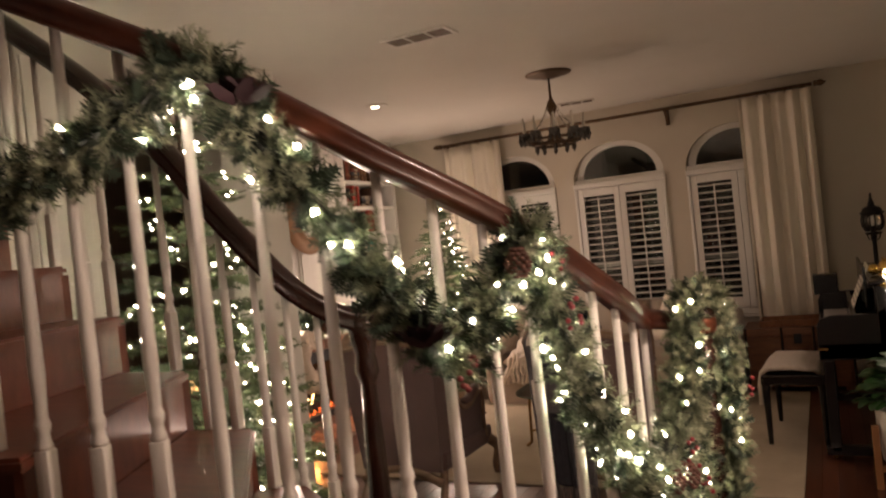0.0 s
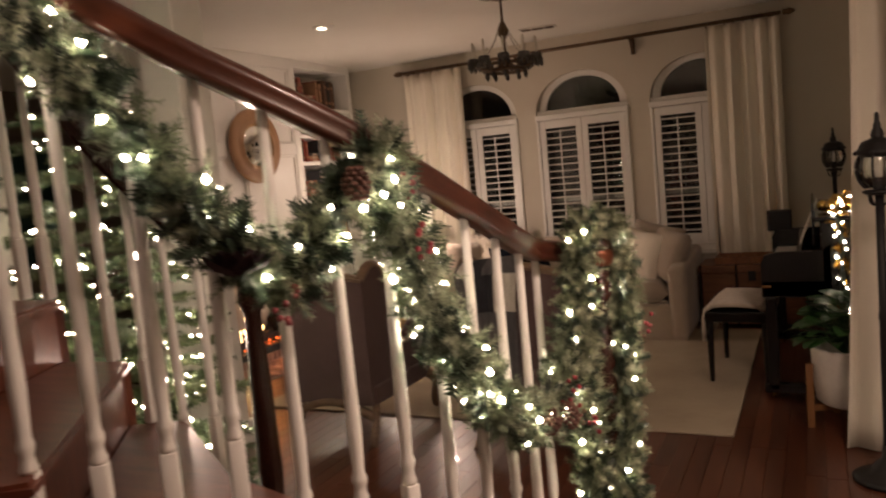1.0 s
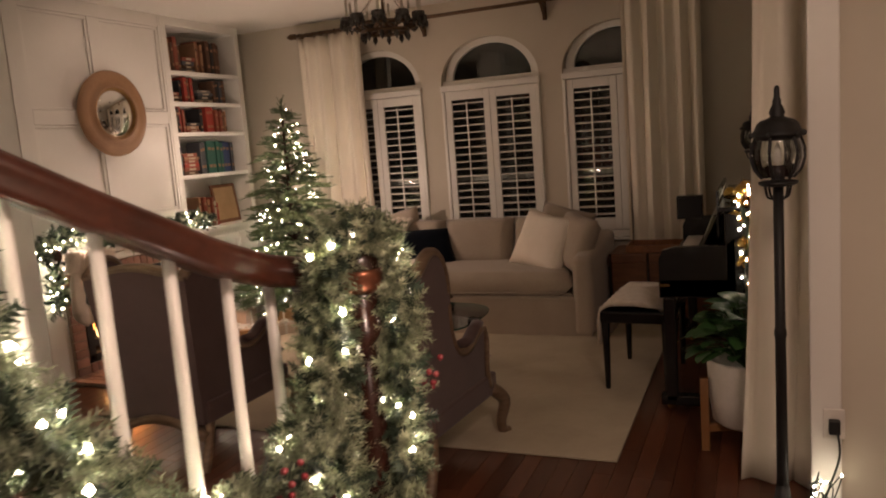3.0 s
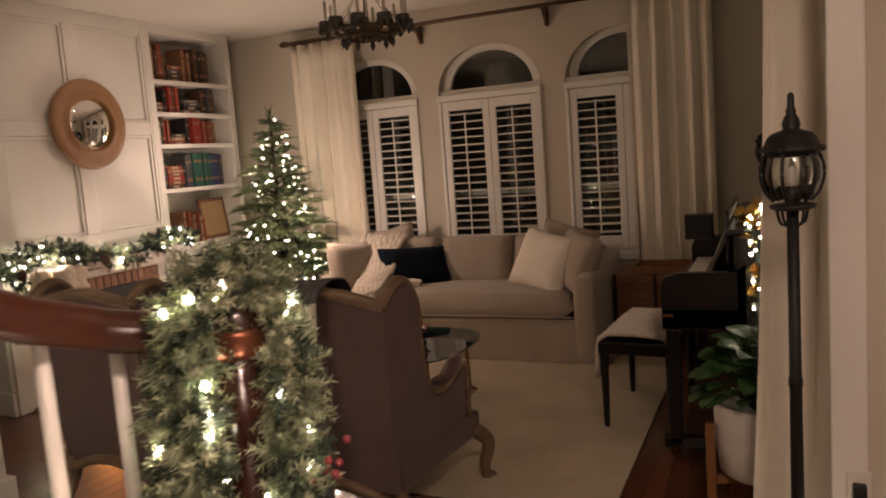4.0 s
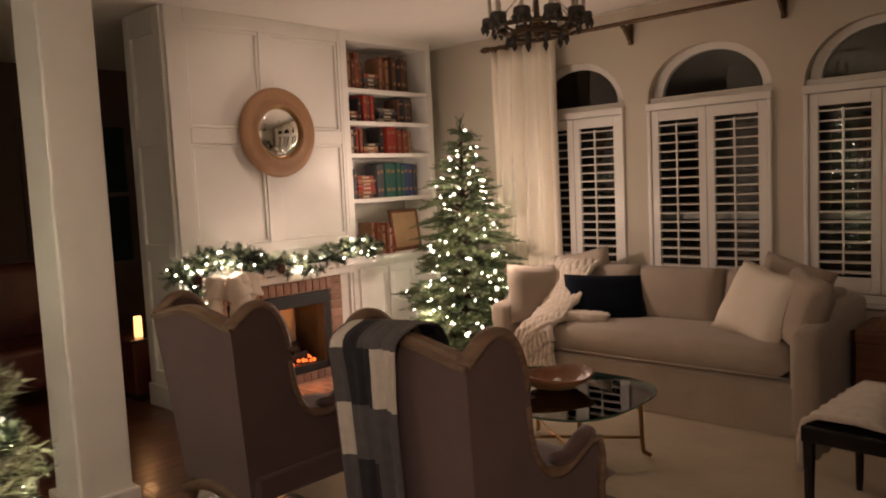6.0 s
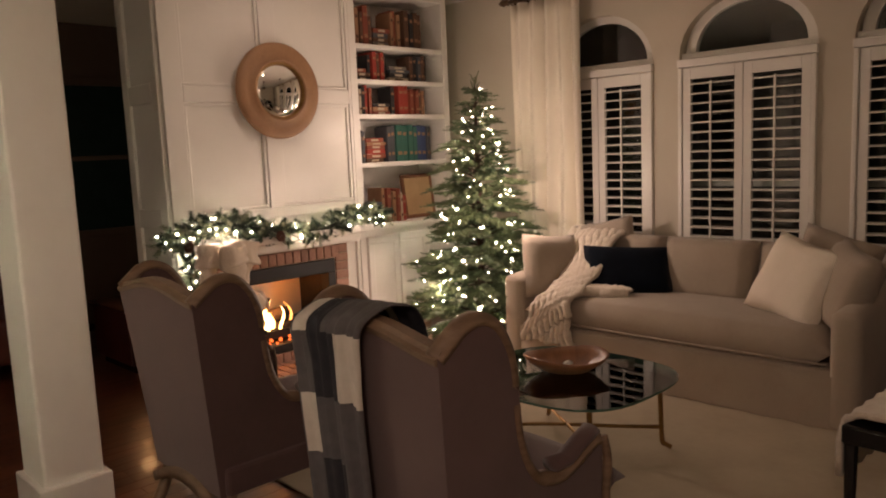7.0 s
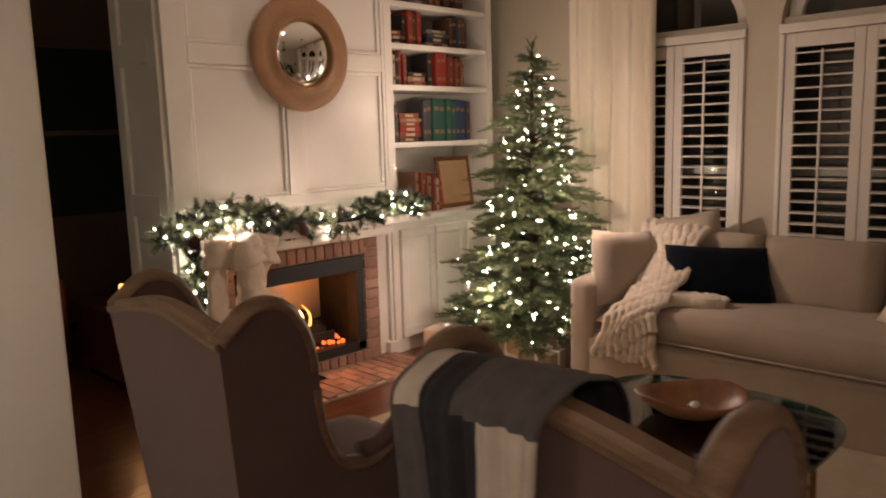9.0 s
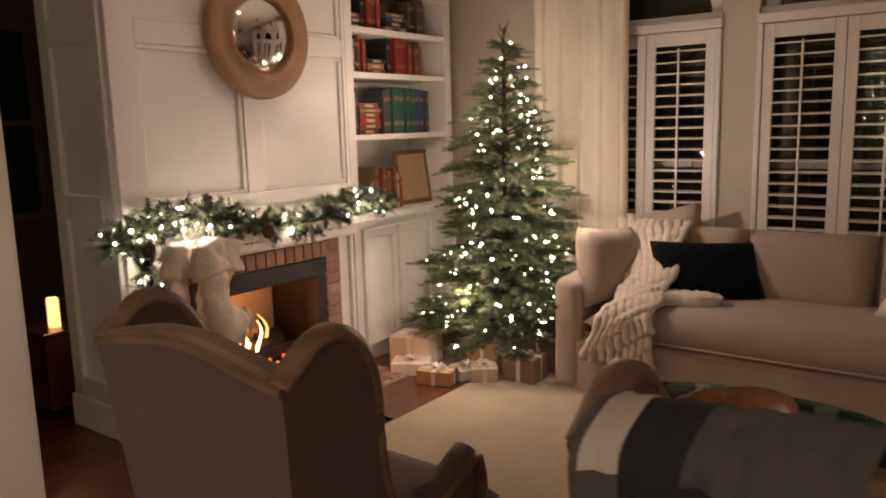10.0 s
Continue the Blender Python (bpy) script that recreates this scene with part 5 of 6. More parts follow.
PLAID_DARK = material("charcoal_wool", (0.020, 0.020, 0.026), 0.95, dark=(0.013, 0.013, 0.018), scale=30, bump=0.3, bump_scale=300)
PLAID_MID = material("grey_wool", (0.092, 0.087, 0.09), 0.95, dark=(0.07, 0.067, 0.07), scale=30, bump=0.3, bump_scale=300)
PLAID_LIGHT = material("cream_wool", (0.55, 0.51, 0.45), 0.95, dark=(0.48, 0.45, 0.39), scale=30, bump=0.3, bump_scale=300)


def plaid_throw():
    """Checked wool throw folded over the chair back; bands of cream, grey and charcoal."""
    b = bmesh.new()
    drop = [(0.45, 0.16), (0.62, 0.125), (0.80, 0.11), (0.95, 0.095), (1.035, 0.055), (1.062, 0.0), (1.055, -0.05), (1.01, -0.115), (0.90, -0.108), (0.75, -0.096), (0.60, -0.085), (0.45, -0.076), (0.30, -0.070), (0.20, -0.066)]
    line = curve_points([(0, y, z) for z, y in drop], 4)
    n = 40
    grid = []
    for i, p in enumerate(line):
        t = i / (len(line) - 1)
        row = []
        for k in range(n + 1):
            u = k / n
            fold = 0.013 * math.sin(u * 21 + 0.6) * min(1, 0.25 + abs(p.z - 1.05) * 2.2) + 0.006 * math.sin(u * 47)
            sag = 0.04 * (1 - math.sin(math.pi * (0.06 + 0.36 * u))) if p.z > 0.9 else 0.04 * (1 - math.sin(math.pi * (0.06 + 0.36 * u))) * max(p.z - 0.2, 0)
            wide = 0.36 - 0.05 * (t if p.y < 0 else 0.2) + 0.03 * math.exp(-((p.z - 1.06) / 0.16) ** 2)
            row.append(b.verts.new((-0.30 + 0.02 * t + wide * u, p.y - (fold if p.y < 0 else -fold), p.z - sag + (0.012 * math.sin(u * 9) if t > 0.98 else 0))))
        grid.append(row)
    length = 0.0
    for i in range(len(line) - 1):
        length += (line[i + 1] - line[i]).length
        for k in range(n):
            f = b.faces.new((grid[i][k], grid[i][k + 1], grid[i + 1][k + 1], grid[i + 1][k]))
            uu, vv = (k / n) % 1, length
            down = vv - 0.70
            r = int((down + 0.06) / 0.2) if down > -0.06 else -1
            if uu < 0.05:
                f.material_index = 1
            elif uu < 0.20:
                f.material_index = (0, 1)[r % 2] if r >= 0 else 0
            elif uu < 0.62:
                f.material_index = 1 if (r == 2 or (r == 0 and uu > 0.44)) else 2
            else:
                f.material_index = 0 if (r == 1 or (r < 0 and uu < 0.70)) else (2 if r < 0 else 1)
    ends = [grid[-1][k].co.copy() for k in range(n + 1)]
    top = part("plaid_throw", b, PLAID_LIGHT, None, "checked grey, cream and charcoal fringed throw over a chair back", True)
    top.data.materials.append(PLAID_MID)
    top.data.materials.append(PLAID_DARK)
    top.matrix_world = chair.matrix_world @ Matrix.Translation((0, 0, -0.015))
    mod = top.modifiers.new("cloth", "SOLIDIFY")
    mod.thickness = 0.006
    tagged(top, category="throw")
    b = bmesh.new()
    for k, p in enumerate(ends):
        sweep([p, p + Vector((0.002, -0.004, -0.03)), p + Vector((0.004 * math.sin(k * 3), 0.002, -0.075))], ring(0.0028, 4), b)
    tagged(part("fringe", b, PLAID_MID, top, "twisted grey wool fringe"), kind="stuff")


plaid_throw()

# ---------------------------------------------------------------- rug, table, bowl
b = box(-2.77, 0.33, 4.46, 6.95, 0.001, 0.013, 0.004)
tagged(part("rug", b, RUG, None, "large plain ivory wool rug on the wood floor"), category="rug")


def coffee_table():
    t = thing("coffee_table", pose(-1.13, 5.53, 0.012) @ Matrix.Diagonal((0.84, 1.0, 0.85, 1.0)), "glass-topped coffee table on slender brass legs", "table")
    shape = []
    for k in range(48):
        a = 2 * math.pi * k / 48
        ca, sa = math.cos(a), math.sin(a)
        r = 1 / (abs(ca) ** 3.2 + abs(sa) ** 3.2) ** (1 / 3.2)
        shape.append((0.55 * r * ca, 0.42 * r * sa))
    part("glass_top", plate(shape, "z", 0.430, 0.442), TABLEGLASS, t, "clear glass table top").visible_shadow = False
    part("glass_edge", sweep([(x, y, 0.436) for x, y in shape], [(-0.002, -0.0055), (0.0015, -0.0055), (0.0015, 0.0055), (-0.002, 0.0055)], closed=True), GLASSEDGE, t, "green bevelled glass edge")
    part("top_frame", sweep([(x * 0.86, y * 0.86, 0.417) for x, y in shape], ring(0.011, 6), closed=True), BRASS, t, "brass frame under the glass")
    for sx, sy in ((1, 1), (1, -1), (-1, 1), (-1, -1)):
        leg = [Vector((sx * 0.38, sy * 0.28, 0.415)), Vector((sx * 0.385, sy * 0.285, 0.25)), Vector((sx * 0.39, sy * 0.29, 0.06)), Vector((sx * 0.405, sy * 0.305, 0.03)), Vector((sx * 0.425, sy * 0.32, 0.014))]
        part("leg", sweep(curve_points(leg, 4), ring(0.013, 8), up=(0, 1, 0)), BRASS, t, "brass leg with a hoof foot", True)
        s = [Vector((sx * 0.385, sy * 0.285, 0.13)), Vector((sx * 0.2, sy * 0.12, 0.15)), Vector((0, 0, 0.155))]
        part("stretcher", sweep(curve_points(s, 5), ring(0.010, 6)), BRASS, t, smooth=True)


coffee_table()


def dough_bowl():
    prof = [(0.05, 0.0), (0.10, 0.012), (0.155, 0.055), (0.178, 0.085), (0.17, 0.09), (0.145, 0.058), (0.09, 0.022), (0.0, 0.016)]
    b = lathe(prof, 40)
    rnd = random.Random(2)
    for v in b.verts:
        a = math.atan2(v.co.y, v.co.x)
        v.co.x *= 1.22
        v.co.z += 0.012 * math.sin(2 * a + 0.5) * (v.co.z / 0.09)
    ob = part("dough_bowl", b, BOWLWOOD, None, "carved brown wooden dough bowl on the glass table", True)
    ob.matrix_world = pose(-1.15, 5.56, 0.389, 0, 0, 38) @ Matrix.Diagonal((0.92, 0.92, 0.92, 1.0))
    tagged(ob, category="bowl")
    b = bmesh.new()
    bmesh.ops.create_icosphere(b, subdivisions=2, radius=0.028, matrix=Matrix.Diagonal((1, 1.2, 0.8, 1)))
    ob = part("bauble", b, SILVER, None, "small silver ornament in the wooden bowl", True)
    ob.location = (-1.13, 5.55, 0.425)
    tagged(ob, category="ornament")


dough_bowl()


# ---------------------------------------------------------------- piano corner
def piano():
    p = thing("piano", Matrix.Translation((0.475, 5.16, 0)), "black upright piano with its keyboard towards the rug", "piano")
    L = 1.42
    part("case", box(0.30, 0.66, 0, L, 0.03, 1.03, 0.008), BLACK, p)
    part("lid", box(0.27, 0.68, -0.02, L + 0.02, 1.03, 1.055, 0.006), BLACK, p)
    part("key_bed", box(-0.02, 0.34, 0.0, L, 0.60, 0.70, 0.008), BLACK, p)
    for y in (0, L - 0.045):
        part("cheek", plate([(-0.02, 0.60), (-0.02, 0.80), (0.0, 0.845), (0.06, 0.862), (0.30, 0.865), (0.345, 0.9), (0.345, 0.60)], "y", y, y + 0.045), BLACK, p)
        part("leg", box(-0.005, 0.055, y, y + 0.06, 0.05, 0.6, 0.006), BLACK, p)
        part("caster", lathe([(0.01, 0), (0.022, 0.01), (0.022, 0.04), (0.01, 0.05)], 10, at=(0.02, y + 0.03, 0)), BRASS, p)
        part("toe", box(-0.03, 0.34, y, y + 0.06, 0.03, 0.085, 0.006), BLACK, p)
    part("fallboard", box(0.17, 0.20, 0.05, L - 0.05, 0.70, 0.86, 0.006), BLACK, p)
    part("key_slip", box(-0.01, 0.01, 0.05, L - 0.05, 0.70, 0.725, 0.004), BLACK, p)
    for k in range(40):
        y = 0.06 + k * (L - 0.12) / 40
        part("key", box(0.015, 0.165, y, y + (L - 0.12) / 40 - 0.0015, 0.70, 0.732, 0.001), POTWHITE, p)
    part("music_desk", box(0.255, 0.27, 0.2, 1.2, 0.87, 1.12, 0.004), BLACK, p)
    part("keyblock_plate", box(-0.022, 0.03, -0.0025, 0.0, 0.66, 0.672), BRASS, p)


piano()
sm = thing("sheet_music", pose(0.665, 5.36, 0.875, 0, 22, 0), "open sheet music leaning on the piano desk", "sheet music")
for k in range(2):
    page = part("page", box(-0.004, -0.001, 0.01 + 0.2 * k, 0.2 + 0.2 * k, 0, 0.27), PAPER, sm)
    for s in range(7):
        part("stave", box(-0.0046, -0.0041, 0.03 + 0.2 * k, 0.185 + 0.2 * k, 0.03 + 0.032 * s, 0.038 + 0.032 * s), INK, page)
spk = thing("small_speaker", Matrix.Translation((0.52, 6.38, 0.866)), "small black box at the end of the piano", "speaker")
part("cabinet", box(-0.08, 0.08, -0.05, 0.05, 0, 0.15, 0.006), BLACK, spk)
part("grille", box(-0.07, 0.07, -0.054, -0.05, 0.01, 0.14, 0.002), IRON, spk)

garland("gold_garland", [(0.875, 5.13, 0.50), (0.875, 5.12, 0.75), (0.875, 5.13, 0.95), (0.855, 5.17, 1.075), (0.875, 5.36, 1.10), (0.875, 5.61, 1.12), (0.955, 5.91, 1.08), (0.975, 6.21, 1.08)],
        0.03, "gold leaf garland with fairy lights along the piano top", "garland", 80, 44, 21, 0.5, 0.06, (), (GOLDLEAF, GOLDLEAF), said=("gold foil leaves", "gold foil leaves"))
go = thing("gold_ornament", Matrix.Translation((0.855, 5.39, 1.058)), "gold foil ornaments on the piano lid", "ornament")
for k, (dx, dy, r) in enumerate(((0, 0, 0.045), (0.07, 0.05, 0.04), (-0.06, 0.1, 0.035), (0.02, 0.14, 0.05), (0.10, -0.06, 0.03))):
    b = bmesh.new()
    bmesh.ops.create_icosphere(b, subdivisions=3, radius=r, matrix=Matrix.Translation((dx, dy, r)))
    part("bauble", b, GOLDLEAF, go, smooth=True)


def bench():
    s = thing("piano_bench", pose(0.30, 5.715, 0.0, 0, 0, -3), "black piano bench with a cream fur cover", "bench")
    part("seat_frame", box(-0.19, 0.19, -0.32, 0.32, 0.40, 0.465, 0.008), BLACK, s)
    for x in (-0.165, 0.165):
        for y in (-0.295, 0.295):
            leg = part("leg", lathe([(0.013, 0), (0.016, 0.05), (0.024, 0.40)], 8, at=(x, y, 0)), BLACK, s)
    cov = bmesh.new()
    n = 22
    rows = []
    prof = [(-0.215, 0.27), (-0.212, 0.40), (-0.20, 0.475), (-0.15, 0.505), (0.0, 0.515), (0.13, 0.505), (0.165, 0.475)]
    for k in range(n + 1):
        y = -0.30 + 0.61 * k / n
        rows.append([cov.verts.new((x, y + 0.01 * math.sin(z * 30), z + 0.008 * math.sin(k * 1.7 + x * 30))) for x, z in prof])
    for a, c in zip(rows, rows[1:]):
        for k in range(len(prof) - 1):
            cov.faces.new((a[k], a[k + 1], c[k + 1], c[k]))
    ob = part("fur_cover", cov, FUR, s, "cream sheepskin cover", True)
    mod = ob.modifiers.new("pile", "SOLIDIFY")
    mod.thickness = 0.02


bench()


def chest():
    c = thing("wooden_chest", Matrix.Translation((0.27, 7.26, 0)), "old brown wooden chest with a framed lid", "chest")
    part("body", box(-0.40, 0.40, -0.22, 0.22, 0.03, 0.46, 0.01), CHESTWOOD, c)
    part("lid", box(-0.42, 0.42, -0.24, 0.24, 0.46, 0.53, 0.012), CHESTWOOD, c)
    for x in (-0.41, -0.13, 0.11, 0.39):
        part("band", box(x, x + 0.02, -0.245, -0.22, 0.03, 0.535, 0.003), DARKWOOD, c, "dark band")
    for x in (-0.36, 0.32):
        part("foot", box(x, x + 0.06, -0.2, -0.14, 0, 0.03), CHESTWOOD, c)
        part("foot", box(x, x + 0.06, 0.14, 0.2, 0, 0.03), CHESTWOOD, c)
    part("lock", box(-0.03, 0.03, -0.25, -0.24, 0.40, 0.48, 0.004), IRON, c, "iron lock plate")
    t = thing("wooden_tray", Matrix.Translation((0.26, 7.24, 0.532)), "brown wooden tray lying on the chest", "tray")
    part("tray_base", box(-0.28, 0.28, -0.16, 0.16, 0.0, 0.012, 0.003), BOWLWOOD, t)
    for x0, x1, y0, y1 in ((-0.28, 0.28, -0.16, -0.145), (-0.28, 0.28, 0.145, 0.16), (-0.28, -0.265, -0.145, 0.145), (0.265, 0.28, -0.145, 0.145)):
        part("tray_side", box(x0, x1, y0, y1, 0.012, 0.055, 0.003), BOWLWOOD, t)


chest()


def plant():
    s = thing("plant_stand", Matrix.Translation((0.885, 4.76, 0)), "low acacia wood plant stand", "plant stand")
    for k in range(4):
        a = radians(20 + 90 * k)
        part("leg", box(-0.018, 0.018, -0.018, 0.018, 0, 0.34, 0.004), STANDWOOD, s).location = (0.205 * math.cos(a), 0.205 * math.sin(a), 0)
    for k in range(2):
        a = radians(20 + 90 * k)
        ob = part("cross_bar", box(-0.195, 0.195, -0.016, 0.016, 0.09, 0.12, 0.003), STANDWOOD, s)
        ob.rotation_euler = (0, 0, a)
    pot = thing("plant_pot", Matrix.Translation((0.885, 4.76, 0.122)), "white ceramic pot with a leafy green houseplant", "potted plant")
    part("pot", lathe([(0.14, 0.0), (0.165, 0.02), (0.18, 0.15), (0.184, 0.29), (0.184, 0.30), (0.168, 0.30), (0.165, 0.25), (0.0, 0.25)], 40), POTWHITE, pot, "white ceramic pot", True)
    rnd = random.Random(6)
    leaf_v, leaf_f = [], []
    n = 7
    for k in range(n + 1):
        t = k / n
        w = 0.42 * math.sin(math.pi * min(t * 0.93 + 0.05, 1)) ** 0.7
        z = 0.10 * math.sin(t * 2.4) - 0.25 * t * t
        leaf_v += [(t, -w, z + 0.05 * w), (t, 0, z - 0.03), (t, w, z + 0.05 * w)]
    for k in range(n):
        i = 3 * k
        leaf_f += [(i, i + 1, i + 4, i + 3), (i + 1, i + 2, i + 5, i + 4)]
    mats, stems = [], bmesh.new()
    for k in range(90):
        a, tilt = k * 2.39, rnd.uniform(0.1, 1.0)
        reach = 0.05 + 0.17 * tilt
        p = Vector((reach * math.cos(a), reach * math.sin(a), 0.30 + 0.20 * (1 - tilt) + rnd.uniform(0, 0.09)))
        sweep([Vector((0.02 * math.cos(a), 0.02 * math.sin(a), 0.25)), p * 0.6 + Vector((0, 0, 0.14)), p], ring(0.004, 5), stems)
        mats.append(aim(p, (math.cos(a), math.sin(a), 0.5 - 0.6 * tilt), rnd.uniform(-0.4, 0.4), rnd.uniform(0.075, 0.125)))
    tagged(part("stem", stems, PLANTLEAF, pot), kind="stuff")
    ob = scatter("leaves", (leaf_v, leaf_f), mats, PLANTLEAF, pot, "broad glossy green leaves")
    tagged(ob, kind="stuff")


plant()


# ---------------------------------------------------------------- lantern floor lamps
def lantern_lamp():
    s = thing("lantern_floor_lamp", Matrix(), "black iron street-lantern floor lamp with clear glass", "floor lamp", "lantern lamps")
    part("base", lathe([(0.14, 0), (0.145, 0.015), (0.12, 0.03), (0.075, 0.045), (0.055, 0.075), (0.03, 0.10), (0.022, 0.16)], 28), IRON, s, smooth=True)
    part("pole", lathe([(0.022, 0.14), (0.02, 0.2), (0.018, 0.7), (0.021, 0.71), (0.021, 0.725), (0.0175, 0.74), (0.017, 1.235)], 16), IRON, s, smooth=True)
    for k in range(4):
        a = math.pi / 2 * k + 0.4
        pts = [Vector((0.015 * math.cos(a), 0.015 * math.sin(a), 1.19)), Vector((0.04 * math.cos(a), 0.04 * math.sin(a), 1.20)), Vector((0.05 * math.cos(a), 0.05 * math.sin(a), 1.236))]
        part("scroll", sweep(curve_points(pts, 5), ring(0.0045, 6)), IRON, s, smooth=True)
    part("lower_ring", lathe([(0.022, 1.232), (0.05, 1.236), (0.062, 1.242), (0.064, 1.25), (0.05, 1.254), (0.02, 1.256)], 24), IRON, s, smooth=True)
    part("socket", lathe([(0.022, 1.255), (0.024, 1.29), (0.017, 1.305)], 12), IRON, s)
    part("bulb", lathe([(0.010, 1.30), (0.013, 1.32), (0.011, 1.36), (0.002, 1.385)], 12), POTWHITE, s, "unlit candle bulb", True)
    prof = [(0.05, 1.262), (0.073, 1.29), (0.085, 1.33), (0.084, 1.365), (0.072, 1.40)]
    for k in range(6):
        a = math.pi / 3 * k
        pts = [Vector((r * math.cos(a), r * math.sin(a), z)) for r, z in prof]
        part("rib", sweep(curve_points(pts, 4), ring(0.0055, 6)), IRON, s, smooth=True)
        a2 = a + math.pi / 3
        b = bmesh.new()
        rows = [[b.verts.new(((r - 0.004) * math.cos(a + (a2 - a) * q / 3), (r - 0.004) * math.sin(a + (a2 - a) * q / 3), z)) for q in range(4)] for r, z in prof]
        for u, w in zip(rows, rows[1:]):
            for q in range(3):
                b.faces.new((u[q], u[q + 1], w[q + 1], w[q]))
        part("glass_pane", b, PANE, s, smooth=True).visible_shadow = False
    part("roof", lathe([(0.066, 1.39), (0.072, 1.395), (0.074, 1.402), (0.088, 1.406), (0.088, 1.412), (0.074, 1.425), (0.066, 1.445), (0.056, 1.456), (0.03, 1.465), (0.022, 1.47), (0.026, 1.482), (0.02, 1.50), (0.013, 1.512), (0.015, 1.52), (0.010, 1.532), (0.009, 1.565), (0.004, 1.572)], 24), IRON, s, smooth=True)
    for k in range(6):
        a = math.pi / 3 * k
        b = bmesh.new()
        bmesh.ops.create_icosphere(b, subdivisions=1, radius=0.011, matrix=Matrix.Translation((0.084 * math.cos(a), 0.084 * math.sin(a), 1.410)))
        part("knob", b, IRON, s)
    return s


lamp_a = lantern_lamp()
lamp_a.matrix_world = pose(0.995, 4.06, 0, 0, 0, 12)
copy_thing(lamp_a, pose(0.90, 7.20, 0.0, 0, 0, 40))


# ---------------------------------------------------------------- curtains and rod
def curtain(name, label, x0, x1, y, z0, z1, folds, depth, seed, flare=0.0, gather=1.0):
    b = bmesh.new()
    rnd = random.Random(seed)
    n, rows, m = folds * 8, [], 18
    ph = [rnd.uniform(-0.6, 0.6) for _ in range(folds + 2)]
    for j in range(m + 1):
        t = j / m
        z = z0 + (z1 - z0) * t
        squeeze = 1 + flare * (1 - t) ** 2
        row = []
        for k in range(n + 1):
            u = k / n
            f = u * folds
            a = 2 * math.pi * f + ph[int(f)] * (1 - abs(2 * (f % 1) - 1)) * (0.5 + 0.8 * (1 - t))
            amp = depth * (0.75 + 0.35 * math.sin(3 * f + seed)) * (0.8 + 0.3 * (1 - t))
            x = x1 - (x1 - x0) * (1 - u) * squeeze
            row.append(b.verts.new((x + 0.2 * amp * math.sin(2 * a), y + amp * math.sin(a) + 0.012 * math.sin(5 * t + 7 * u), z)))
        rows.append(row)
    for a, c in zip(rows, rows[1:]):
        for k in range(n):
            b.faces.new((a[k], a[k + 1], c[k + 1], c[k]))
    ob = part(name, b, CURTAIN, None, label, True)
    mod = ob.modifiers.new("thickness", "SOLIDIFY")
    mod.thickness = 0.003
    return tagged(ob, category="curtain")


curtain("curtain", "long cream linen curtain hanging beside the fir tree", -2.98, -2.34, 7.44, 0.02, 2.53, 5, 0.048, 1)
curtain("curtain", "long cream linen curtain beside the third window", -0.04, 0.55, 7.44, 0.02, 2.53, 5, 0.045, 2)
curtain("curtain", "cream linen curtain framing the room opening", 0.93, 1.32, 4.40, 0.005, 2.64, 3, 0.045, 3, flare=0.22)


def curtain_rod():
    r = thing("curtain_rod", Matrix.Translation((-1.215, 7.44, 2.555)), "bronze curtain rod with finials on wall brackets", "curtain rod")
    part("rod", sweep([(-1.80, 0, 0), (1.78, 0, 0)], ring(0.016, 12)), BRONZE, r, smooth=True)
    for s in (-1, 1):
        b = lathe([(0.016, 0), (0.028, 0.01), (0.02, 0.025), (0.03, 0.05), (0.016, 0.08), (0.004, 0.1)], 14)
        b.transform(Matrix.Translation((s * 1.79, 0, 0)) @ Euler((0, radians(90 * s), 0)).to_matrix().to_4x4())
        part("finial", b, BRONZE, r, smooth=True)
    for x in (-1.72, -0.55, 0.54, 1.70):
        b = box(x - 0.014, x + 0.014, 0.0, 0.14, -0.03, -0.012, 0.004)
        box(x - 0.018, x + 0.018, 0.118, 0.14, -0.14, 0.03, 0.006, b)
        plate([(0.01, -0.028), (0.115, -0.028), (0.115, -0.13)], "x", x - 0.008, x + 0.008, b)
        part("bracket", b, BRONZE, r)
    for x0, n in ((-1.77, 9), (1.17, 8)):
        for k in range(n):
            x = x0 + 0.02 + k * 0.075
            pts = [(x, 0.024 * math.cos(a), 0.024 * math.sin(a) - 0.006) for a in (2 * math.pi * q / 12 for q in range(12))]
            part("ring", sweep(pts, ring(0.004, 5), up=(1, 0, 0), closed=True), BRONZE, r)


curtain_rod()


